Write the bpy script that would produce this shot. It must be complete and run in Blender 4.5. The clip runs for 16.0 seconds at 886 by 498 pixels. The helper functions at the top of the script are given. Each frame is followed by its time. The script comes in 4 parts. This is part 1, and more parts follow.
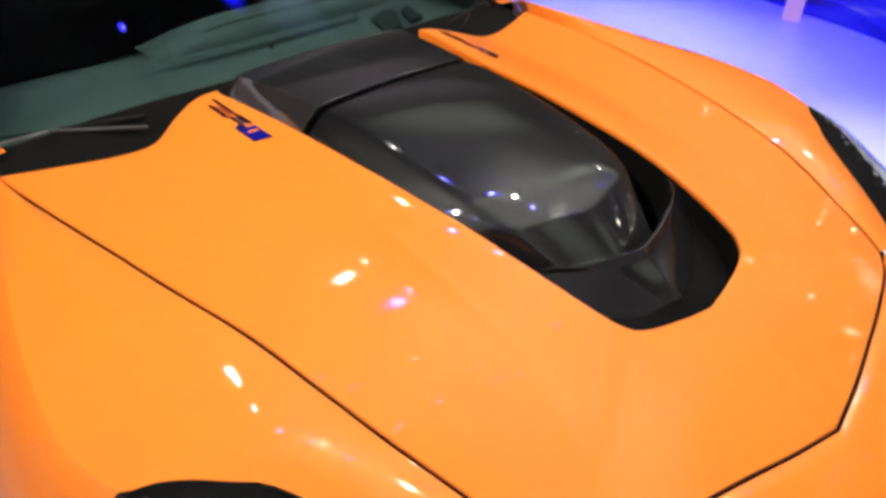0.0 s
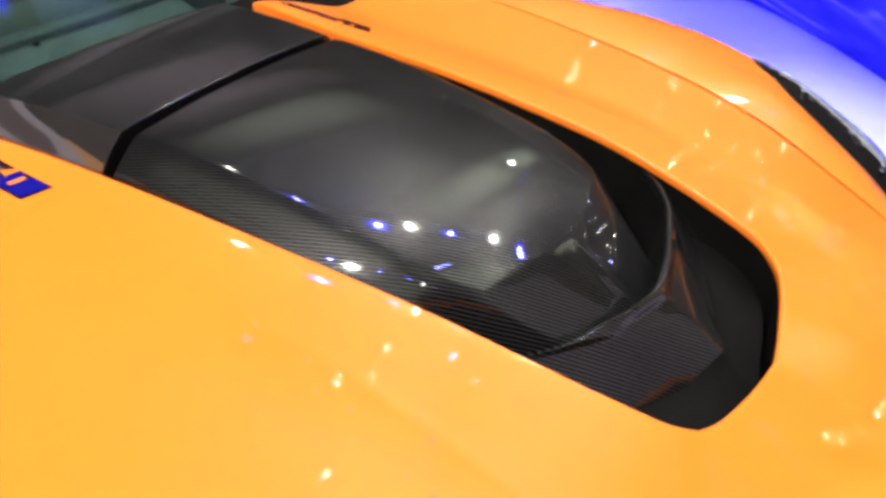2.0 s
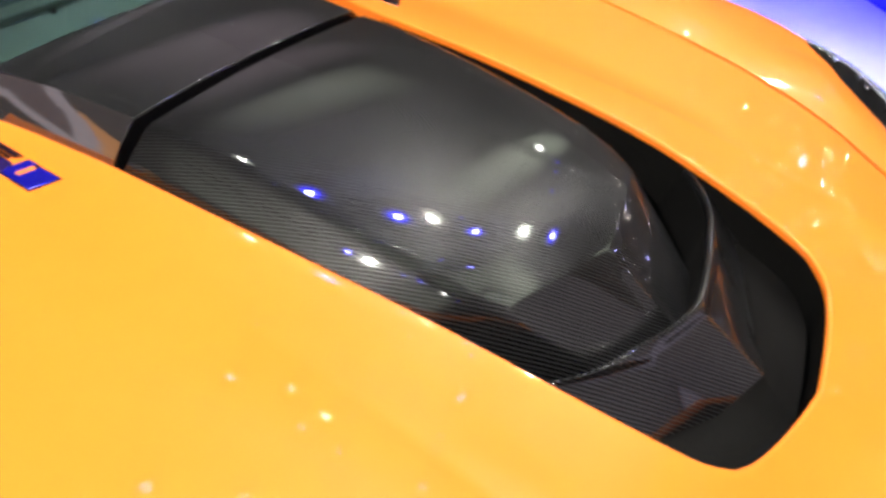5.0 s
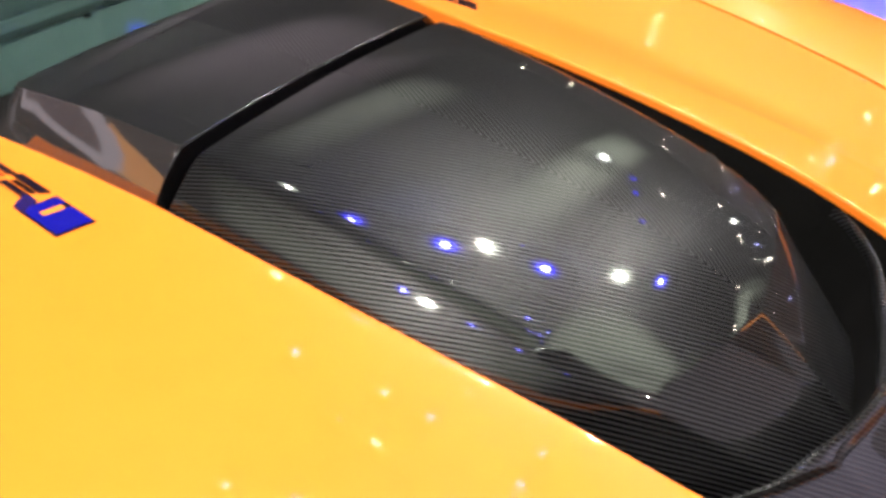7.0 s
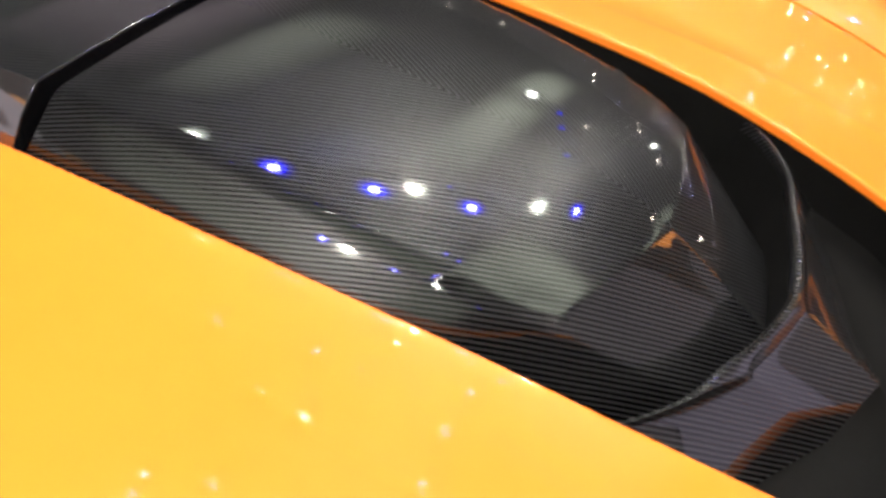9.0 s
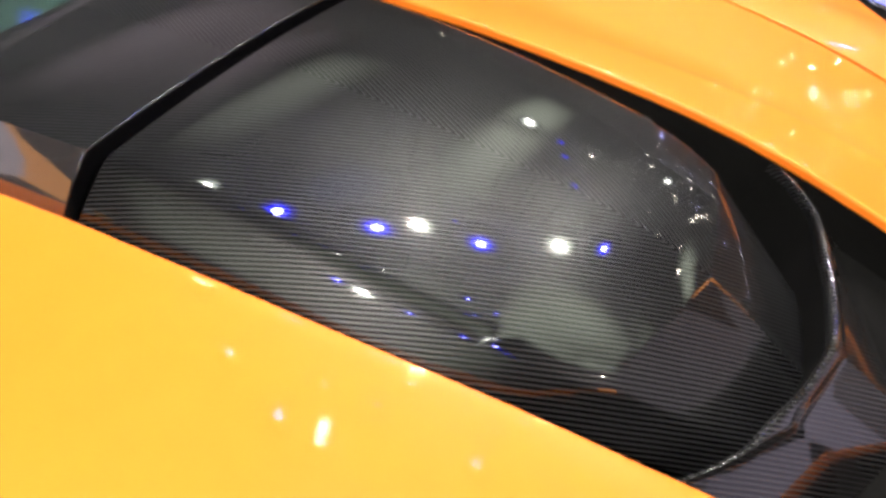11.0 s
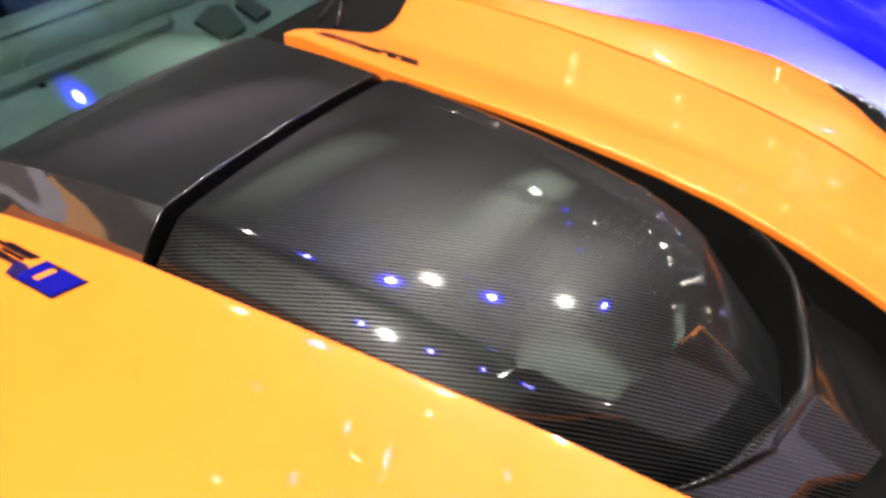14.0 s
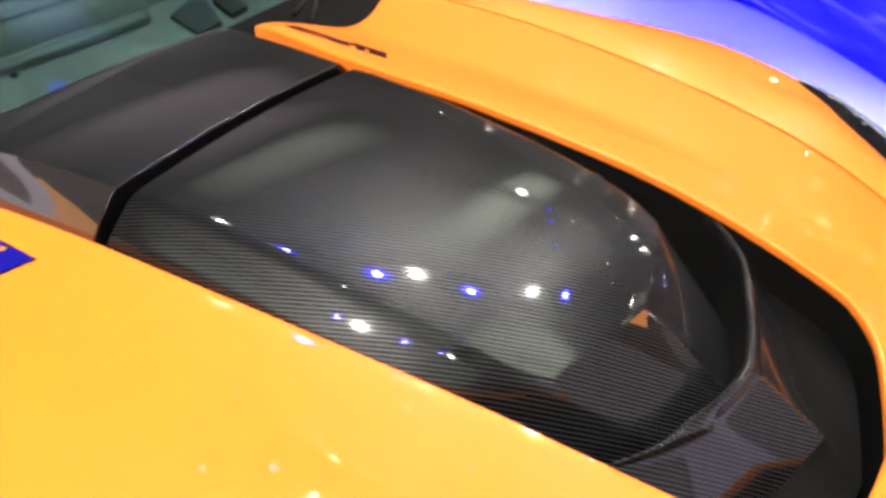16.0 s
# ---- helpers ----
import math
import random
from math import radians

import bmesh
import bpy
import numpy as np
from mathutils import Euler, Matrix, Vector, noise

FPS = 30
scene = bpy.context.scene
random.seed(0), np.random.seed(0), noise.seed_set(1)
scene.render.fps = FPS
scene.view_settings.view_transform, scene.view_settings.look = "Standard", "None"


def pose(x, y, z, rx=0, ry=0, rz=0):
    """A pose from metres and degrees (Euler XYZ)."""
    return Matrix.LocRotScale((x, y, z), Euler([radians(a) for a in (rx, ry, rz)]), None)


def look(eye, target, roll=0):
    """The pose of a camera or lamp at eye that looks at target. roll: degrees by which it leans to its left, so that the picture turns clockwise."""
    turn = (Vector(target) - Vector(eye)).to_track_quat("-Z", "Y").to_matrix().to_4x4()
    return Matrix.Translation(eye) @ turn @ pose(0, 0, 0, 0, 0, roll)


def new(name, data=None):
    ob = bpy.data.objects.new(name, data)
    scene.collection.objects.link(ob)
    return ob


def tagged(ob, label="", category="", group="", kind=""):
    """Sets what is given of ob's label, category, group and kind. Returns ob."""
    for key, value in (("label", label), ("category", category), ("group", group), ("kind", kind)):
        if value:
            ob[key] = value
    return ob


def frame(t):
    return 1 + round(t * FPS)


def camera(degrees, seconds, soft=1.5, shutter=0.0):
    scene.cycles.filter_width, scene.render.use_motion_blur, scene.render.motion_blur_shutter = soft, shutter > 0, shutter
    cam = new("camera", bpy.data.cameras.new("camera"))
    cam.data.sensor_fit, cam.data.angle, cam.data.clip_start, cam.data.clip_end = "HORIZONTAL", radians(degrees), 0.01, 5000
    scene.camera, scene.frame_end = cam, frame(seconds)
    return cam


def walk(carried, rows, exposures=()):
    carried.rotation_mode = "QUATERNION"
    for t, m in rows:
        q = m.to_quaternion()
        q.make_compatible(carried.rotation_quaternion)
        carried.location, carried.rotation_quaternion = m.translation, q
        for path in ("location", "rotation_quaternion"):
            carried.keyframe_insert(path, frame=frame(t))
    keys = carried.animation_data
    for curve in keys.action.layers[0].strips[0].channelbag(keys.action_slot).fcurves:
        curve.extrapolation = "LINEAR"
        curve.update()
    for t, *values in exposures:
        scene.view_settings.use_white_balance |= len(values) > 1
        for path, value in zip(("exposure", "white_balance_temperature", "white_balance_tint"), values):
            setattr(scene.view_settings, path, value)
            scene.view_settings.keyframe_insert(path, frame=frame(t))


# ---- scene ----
from mathutils.kdtree import KDTree

# ---------------------------------------------------------------- camera
cam = camera(59.47, 16.0, soft=3.6)
ROWS = [
    (0.0, 1.144, -0.983, 1.619, 54.84, -1.53, 46.04),
    (0.5, 1.031, -0.874, 1.599, 54.19, -1.71, 43.37),
    (1.0, 0.934, -0.764, 1.547, 54.51, -1.75, 40.57),
    (1.5, 0.823, -0.719, 1.476, 54.64, -1.69, 34.98),
    (2.0, 0.763, -0.716, 1.428, 53.97, -1.88, 31.54),
    (2.5, 0.725, -0.720, 1.426, 52.81, -1.96, 31.57),
    (3.0, 0.713, -0.726, 1.452, 52.11, -1.84, 31.49),
    (3.2, 0.713, -0.724, 1.452, 52.10, -1.69, 31.69),
    (5.3, 0.722, -0.645, 1.446, 50.03, -2.15, 34.56),
    (5.5, 0.717, -0.643, 1.445, 50.14, -1.67, 35.14),
    (6.0, 0.618, -0.634, 1.433, 49.90, -1.62, 35.79),
    (6.5, 0.549, -0.607, 1.420, 49.84, -1.57, 35.76),
    (7.0, 0.571, -0.566, 1.386, 50.17, -1.32, 35.93),
    (7.5, 0.596, -0.560, 1.348, 50.82, -1.43, 36.07),
    (8.0, 0.616, -0.536, 1.331, 49.83, -1.59, 33.53),
    (8.2, 0.616, -0.534, 1.329, 48.79, -2.61, 32.32),
    (10.3, 0.551, -0.518, 1.350, 47.07, -1.18, 29.61),
    (10.5, 0.550, -0.518, 1.351, 47.20, -1.21, 29.58),
    (11.0, 0.545, -0.538, 1.377, 47.94, -1.09, 29.15),
    (11.5, 0.549, -0.553, 1.395, 49.35, -1.00, 29.79),
    (12.0, 0.547, -0.557, 1.416, 50.25, -0.66, 29.86),
    (12.5, 0.579, -0.573, 1.422, 51.72, -0.91, 30.18),
    (13.0, 0.602, -0.602, 1.428, 52.33, -1.15, 30.03),
    (13.5, 0.602, -0.626, 1.437, 52.68, -1.45, 29.47),
    (14.0, 0.571, -0.637, 1.429, 53.36, -1.62, 29.63),
    (14.5, 0.538, -0.651, 1.436, 53.40, -1.57, 29.94),
    (15.0, 0.554, -0.644, 1.419, 54.28, -1.98, 31.10),
    (15.5, 0.583, -0.637, 1.424, 53.94, -2.05, 30.80),
    (16.0, 0.630, -0.628, 1.411, 54.08, -1.84, 30.01),
]
EXPO = [(0.0, -0.04), (0.5, 0.1), (1.0, 0.09), (1.5, 0.24), (2.0, 0.44), (3.0, 0.54), (5.5, 0.69), (6.0, 0.79), (8.0, 0.76), (10.5, 0.74), (13.0, 0.74), (14.5, 0.77), (16.0, 0.74)]
walk(cam, [(r[0], pose(*r[1:])) for r in ROWS], EXPO)

# ---------------------------------------------------------------- world: a dark exhibition hall
world = bpy.data.worlds.new("hall_air")
world.use_nodes = True
world.node_tree.nodes["Background"].inputs[0].default_value = (0.05, 0.055, 0.07, 1)
world.node_tree.nodes["Background"].inputs[1].default_value = 0.3
scene.world = world

WHITE = (1.0, 0.93, 0.82)
BLUE = (0.012, 0.01, 1.0)


def spot(name, at, target, power, colour, angle, radius):
    data = bpy.data.lights.new(name, "SPOT")
    data.energy, data.color, data.spot_size, data.spot_blend = power, colour, radians(angle), 1.0
    data.shadow_soft_size = radius
    ob = new(name, data)
    ob.matrix_world = look(at, target)
    return ob


# ---------------------------------------------------------------- materials
def mat(name, colour=(0.5, 0.5, 0.5), rough=0.5, metal=0.0, coat=0.0, coat_rough=0.03, spec=0.5):
    m = bpy.data.materials.new(name)
    m.use_nodes = True
    b = m.node_tree.nodes["Principled BSDF"]
    b.inputs["Base Color"].default_value = (*colour, 1)
    b.inputs["Roughness"].default_value = rough
    b.inputs["Metallic"].default_value = metal
    b.inputs["Coat Weight"].default_value = coat
    b.inputs["Coat Roughness"].default_value = coat_rough
    b.inputs["Specular IOR Level"].default_value = spec
    return m


def nd(m, kind, **vals):
    n = m.node_tree.nodes.new(kind)
    for k, v in vals.items():
        if k in n.inputs:
            n.inputs[k].default_value = v
    return n


def link(m, a, b):
    m.node_tree.links.new(a, b)


def bsdf(m):
    return m.node_tree.nodes["Principled BSDF"]


def math_node(m, op, a, b=0.0):
    n = m.node_tree.nodes.new("ShaderNodeMath")
    n.operation = op
    for i, v in enumerate((a, b)):
        if isinstance(v, (int, float)):
            n.inputs[i].default_value = v
        else:
            link(m, v, n.inputs[i])
    return n.outputs[0]


def ramp(m, fac, stops):
    n = m.node_tree.nodes.new("ShaderNodeValToRGB")
    el = n.color_ramp.elements
    while len(el) < len(stops):
        el.new(0.5)
    for e, (p, c) in zip(el, stops):
        e.position, e.color = p, (*c, 1)
    link(m, fac, n.inputs[0])
    return n.outputs[0]


def worn(m, colour, scale, amount, bump=0.0, bump_scale=None):
    """Two scales of gentle variation in colour and roughness, and a fine relief."""
    tc = nd(m, "ShaderNodeTexCoord")
    n1, n2 = nd(m, "ShaderNodeTexNoise", Scale=scale, Detail=5.0), nd(m, "ShaderNodeTexNoise", Scale=scale * 11, Detail=3.0)
    for n in (n1, n2):
        link(m, tc.outputs["Object"], n.inputs["Vector"])
    f = math_node(m, "ADD", math_node(m, "MULTIPLY", n1.outputs[0], 0.6), math_node(m, "MULTIPLY", n2.outputs[0], 0.4))
    lo, hi = [c * (1 - amount) for c in colour], [min(1, c * (1 + amount)) for c in colour]
    link(m, ramp(m, f, [(0.3, lo), (0.7, hi)]), bsdf(m).inputs["Base Color"])
    r = bsdf(m).inputs["Roughness"].default_value
    link(m, math_node(m, "ADD", math_node(m, "MULTIPLY", f, 0.24), r - 0.12), bsdf(m).inputs["Roughness"])
    if bump:
        n3 = nd(m, "ShaderNodeTexNoise", Scale=bump_scale or scale * 20, Detail=2.0)
        link(m, tc.outputs["Object"], n3.inputs["Vector"])
        bp = nd(m, "ShaderNodeBump", Strength=bump, Distance=0.002)
        link(m, n3.outputs[0], bp.inputs["Height"])
        link(m, bp.outputs[0], bsdf(m).inputs["Normal"])
    return m


PAINT = mat("orange_pearl_paint", (0.86, 0.208, 0.016), 0.5, 0.0, 1.0, 0.05, 0.2)
bsdf(PAINT).inputs["Coat IOR"].default_value = 1.32
worn(PAINT, (0.86, 0.208, 0.016), 3.0, 0.05)
tcp = nd(PAINT, "ShaderNodeTexCoord")
peel = nd(PAINT, "ShaderNodeTexNoise", Scale=160.0, Detail=1.0)
link(PAINT, tcp.outputs["Object"], peel.inputs["Vector"])
pb = nd(PAINT, "ShaderNodeBump", Strength=0.02, Distance=0.001)
link(PAINT, peel.outputs[0], pb.inputs["Height"])
link(PAINT, pb.outputs[0], bsdf(PAINT).inputs["Coat Normal"])


def carbon():
    """Glossy lacquered twill: ribs run in a V about the car's middle line and follow the slope of the surface."""
    m = mat("lacquered_carbon_twill", (0.05, 0.05, 0.05), 0.35, 0.35, 1.0, 0.03, 0.11)
    tc = nd(m, "ShaderNodeTexCoord")
    sep = nd(m, "ShaderNodeSeparateXYZ")
    link(m, tc.outputs["Object"], sep.inputs[0])
    x, z = sep.outputs[0], sep.outputs[2]
    ay = math_node(m, "ABSOLUTE", sep.outputs[1])
    front = math_node(m, "GREATER_THAN", math_node(m, "ADD", x, math_node(m, "MULTIPLY", ay, 0.284)), 0.521)
    flip = math_node(m, "MULTIPLY", front, math_node(m, "ADD", ay, sep.outputs[1]))
    ay = math_node(m, "SUBTRACT", ay, flip)
    deck = math_node(m, "SUBTRACT", math_node(m, "SUBTRACT", 0.9815, math_node(m, "MULTIPLY", x, 0.035)), math_node(m, "MULTIPLY", math_node(m, "MULTIPLY", x, x), 0.14))
    drop = math_node(m, "MULTIPLY", math_node(m, "SUBTRACT", deck, z), 0.75)
    s = math_node(m, "ADD", math_node(m, "MULTIPLY", math_node(m, "ADD", ay, drop), 0.89), math_node(m, "MULTIPLY", x, 0.456))
    wob = nd(m, "ShaderNodeTexNoise", Scale=22.0, Detail=1.0)
    link(m, tc.outputs["Object"], wob.inputs["Vector"])
    s = math_node(m, "ADD", s, math_node(m, "MULTIPLY", wob.outputs[0], 0.0012))
    w01 = math_node(m, "ADD", math_node(m, "MULTIPLY", math_node(m, "SINE", math_node(m, "MULTIPLY", s, 2 * math.pi / 0.0048)), 0.5), 0.5)
    s2 = math_node(m, "SUBTRACT", math_node(m, "MULTIPLY", x, 0.89), math_node(m, "MULTIPLY", ay, 0.456))
    w2 = math_node(m, "ADD", math_node(m, "MULTIPLY", math_node(m, "SINE", math_node(m, "MULTIPLY", s2, 2 * math.pi / 0.0019)), 0.5), 0.5)
    cloud = nd(m, "ShaderNodeTexNoise", Scale=6.0, Detail=3.0)
    link(m, tc.outputs["Object"], cloud.inputs["Vector"])
    f = math_node(m, "MULTIPLY", w01, math_node(m, "ADD", 0.75, math_node(m, "MULTIPLY", w2, 0.25)))
    f = math_node(m, "MULTIPLY", f, math_node(m, "ADD", 0.5, cloud.outputs[0]))
    link(m, ramp(m, f, [(0.46, (0.0018, 0.0019, 0.0022)), (0.84, (0.036, 0.0365, 0.039))]), bsdf(m).inputs["Base Color"])
    link(m, math_node(m, "ADD", 0.29, math_node(m, "MULTIPLY", cloud.outputs[0], 0.12)), bsdf(m).inputs["Roughness"])
    bp = nd(m, "ShaderNodeBump", Strength=0.2, Distance=0.0007)
    link(m, w01, bp.inputs["Height"])
    link(m, bp.outputs[0], bsdf(m).inputs["Normal"])
    return m


CARBON = carbon()
MIRROR_TRIM = worn(mat("dark_polished_trim", (0.24, 0.22, 0.23), 0.05, 0.9), (0.24, 0.22, 0.23), 3, 0.1)
MATTE = worn(mat("matte_black_cowl", (0.006, 0.006, 0.006), 0.85, spec=0.04), (0.006, 0.006, 0.006), 20, 0.3)
ROD = worn(mat("grey_wiper_metal", (0.05, 0.05, 0.053), 0.35, 0.3), (0.05, 0.05, 0.053), 12, 0.25)
RUBBER = worn(mat("black_rubber_seal", (0.008, 0.008, 0.008), 0.7, spec=0.15), (0.008, 0.008, 0.008), 20, 0.3)
BLACK = worn(mat("satin_black_plastic", (0.006, 0.006, 0.0065), 0.5, spec=0.2), (0.006, 0.006, 0.0065), 14, 0.3, 0.15)
GLOSS = mat("gloss_black_trim", (0.006, 0.006, 0.007), 0.25, 0, 0.8, 0.02, 0.2)
DASH = worn(mat("grey_soft_dashboard", (0.020, 0.0232, 0.0227), 0.65, spec=0.2), (0.020, 0.0232, 0.0227), 9, 0.12, 0.25, 900)
DASH_DARK = worn(mat("dark_vent_and_shadow", (0.004, 0.0043, 0.0043), 0.7, spec=0.08), (0.004, 0.0043, 0.0043), 30, 0.2)
COVER_SHEEN = worn(mat("satin_cover_sheen", (0.42, 0.42, 0.50), 0.22, 0.9), (0.42, 0.42, 0.50), 30, 0.45)
CHROME = mat("polished_chrome", (0.75, 0.76, 0.8), 0.08, 1.0)
BADGE_BLUE = mat("blue_enamel", (0.012, 0.012, 0.35), 0.15, 0.4, 1.0)
BADGE_DARK = mat("dark_chrome_enamel", (0.05, 0.03, 0.06), 0.12, 0.8, 1.0)
BADGE_VIOLET = mat("violet_enamel", (0.035, 0.02, 0.16), 0.15, 0.5, 1.0)
BADGE_RED = mat("red_enamel", (0.5, 0.08, 0.03), 0.15, 0.3, 1.0)
TYRE = worn(mat("tyre_rubber", (0.015, 0.015, 0.015), 0.75), (0.015, 0.015, 0.015), 15, 0.3)

GLASS = mat("green_tinted_glass", (0.62, 0.92, 0.86), 0.0, 0, 0)
bsdf(GLASS).inputs["Transmission Weight"].default_value = 1.0
bsdf(GLASS).inputs["IOR"].default_value = 1.45
LENS = mat("clear_lamp_cover", (0.72, 0.74, 0.8), 0.02, spec=0.15)
bsdf(LENS).inputs["Transmission Weight"].default_value = 1.0
bsdf(LENS).inputs["IOR"].default_value = 1.12


def glow(name, colour, strength):
    m = mat(name, (0.02, 0.02, 0.02))
    bsdf(m).inputs["Emission Color"].default_value = (*colour, 1)
    bsdf(m).inputs["Emission Strength"].default_value = strength
    return m


LAMP_WHITE = glow("white_lamp_face", (1.0, 0.97, 0.9), 160)
LAMP_FAR = glow("small_warm_lamp_face", (1.0, 0.9, 0.72), 150)
LAMP_BLUE = glow("blue_lamp_ring", (0.004, 0.004, 1.0), 20)
LAMP_CORE = glow("blue_lamp_core", (0.40, 0.42, 1.0), 170)
LAMP_STRIP = glow("blue_led_strip", (0.003, 0.003, 1.0), 16)
HOUSING = worn(mat("black_lamp_housing", (0.01, 0.01, 0.01), 0.5), (0.01, 0.01, 0.01), 8, 0.3)
STEEL = worn(mat("black_truss_steel", (0.03, 0.03, 0.032), 0.6, 0.2), (0.03, 0.03, 0.032), 6, 0.2)


def light_panel(strength):
    """Glow of an unseen overhead panel, brightest in its middle and fading to its edges."""
    m = glow("reflection_panel_glow", (0.86, 0.95, 0.74), 1.0)
    sp = nd(m, "ShaderNodeSeparateXYZ")
    link(m, nd(m, "ShaderNodeTexCoord").outputs["Generated"], sp.inputs[0])
    pf = [math_node(m, "MULTIPLY", sp.outputs[k], math_node(m, "SUBTRACT", 1.0, sp.outputs[k])) for k in (0, 1)]
    link(m, math_node(m, "MULTIPLY", math_node(m, "MULTIPLY", pf[0], pf[1]), 16 * strength), bsdf(m).inputs["Emission Strength"])
    return m


def lamp_halo(name, colour, strength):
    """The glare round a lamp, painted on a disc: brightest at its middle, dark at its rim."""
    m = glow(name, colour, 1.0)
    sp = nd(m, "ShaderNodeSeparateXYZ")
    link(m, nd(m, "ShaderNodeTexCoord").outputs["Generated"], sp.inputs[0])
    d = [math_node(m, "SUBTRACT", sp.outputs[k], 0.5) for k in (0, 1)]
    q = math_node(m, "ADD", math_node(m, "MULTIPLY", d[0], d[0]), math_node(m, "MULTIPLY", d[1], d[1]))
    fall = math_node(m, "MAXIMUM", math_node(m, "SUBTRACT", 1.0, math_node(m, "MULTIPLY", math_node(m, "SQRT", q), 2.0)), 0.0)
    link(m, math_node(m, "MULTIPLY", math_node(m, "POWER", fall, 2.2), strength), bsdf(m).inputs["Emission Strength"])
    return m


HALO_WHITE, HALO_BLUE = lamp_halo("white_lamp_halo", (0.92, 1.0, 0.86), 30.0), lamp_halo("blue_lamp_halo", (0.01, 0.01, 1.0), 24.0)
# strengths and tints set by what the unseen panels leave on the carbon
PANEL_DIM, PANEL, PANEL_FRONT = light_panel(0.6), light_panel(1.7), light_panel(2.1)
PANEL_MID = light_panel(0.85)
PANEL_BLUE = light_panel(0.5)
bsdf(PANEL_BLUE).inputs["Emission Color"].default_value = (0.30, 0.40, 0.95, 1)
PANEL_VIOLET = light_panel(0.32)
bsdf(PANEL_VIOLET).inputs["Emission Color"].default_value = (0.90, 0.70, 0.80, 1)
CEIL = worn(mat("dark_hall_ceiling", (0.085, 0.070, 0.088), 0.8), (0.085, 0.070, 0.088), 0.6, 0.3)
WALL = worn(mat("dark_hall_wall", (0.058, 0.048, 0.06), 0.7), (0.058, 0.048, 0.06), 0.7, 0.25)

FLOOR = mat("polished_white_stage_floor", (0.72, 0.72, 0.74), 0.2, spec=0.2)
worn(FLOOR, (0.72, 0.72, 0.74), 0.9, 0.06)


def screen_material():
    m = glow("blue_led_screen", BLUE, 1.0)
    tc = nd(m, "ShaderNodeTexCoord")
    mp = nd(m, "ShaderNodeMapping")
    mp.inputs["Scale"].default_value = (0.5, 0.5, 2.6)
    mp.inputs["Rotation"].default_value = (0, 0.35, 0)
    link(m, tc.outputs["Object"], mp.inputs["Vector"])
    n = nd(m, "ShaderNodeTexNoise", Scale=2.4, Detail=3.0, Distortion=1.6)
    link(m, mp.outputs[0], n.inputs["Vector"])
    link(m, ramp(m, n.outputs[0], [(0.34, (0.0, 0.0, 0.45)), (0.48, (0.004, 0.003, 1.0)), (0.6, (0.02, 0.018, 1.0)), (0.72, (0.12, 0.10, 1.0))]),
         bsdf(m).inputs["Emission Color"])
    bsdf(m).inputs["Emission Strength"].default_value = 0.8
    return m


SCREEN = screen_material()
# glows of the unseen walls and boards, there only to be mirrored
VIOLET = glow("violet_grey_glow", (0.60, 0.50, 0.57), 0.42)
LILAC = glow("lilac_ramp_glow", (0.60, 0.52, 0.68), 0.95)
ORANGE_GLOW = glow("orange_crease_glow", (1.0, 0.34, 0.07), 4.0)
BOARD_PALE, BOARD_ORANGE = glow("pale_board_border", (0.82, 0.76, 0.8), 0.55), glow("orange_board_face", (1.0, 0.45, 0.12), 0.8)
BOARD_DARK = glow("dark_board_field", (0.11, 0.08, 0.085), 1.0)
PALE = glow("pale_reflection_glow", (0.66, 0.60, 0.60), 0.7)
PINK = glow("pink_led_column", (0.55, 0.30, 0.95), 0.8)


# ---------------------------------------------------------------- mesh helpers
def obj(name, verts, faces, material, parent=None, label="", smooth=True):
    me = bpy.data.meshes.new(name)
    me.from_pydata([tuple(v) for v in verts], [], faces)
    me.validate()
    bm = bmesh.new()
    bm.from_mesh(me)
    bmesh.ops.remove_doubles(bm, verts=bm.verts, dist=1e-5)
    bmesh.ops.recalc_face_normals(bm, faces=bm.faces)
    bm.to_mesh(me)
    bm.free()
    me.materials.append(material)
    if smooth:
        for p in me.polygons:
            p.use_smooth = True
    ob = new(name, me)
    if parent is not None:
        ob.parent = parent
    if label:
        ob["label"] = label
    return ob


def part(name, bm, material, parent=None, label="", smooth=False):
    me = bpy.data.meshes.new(name)
    bmesh.ops.recalc_face_normals(bm, faces=bm.faces)
    bm.to_mesh(me)
    bm.free()
    me.materials.append(material)
    for p in me.polygons:
        p.use_smooth = smooth
    ob = new(name, me)
    if parent is not None:
        ob.parent = parent
    if label:
        ob["label"] = label
    return ob


def empty(name):
    return new(name)


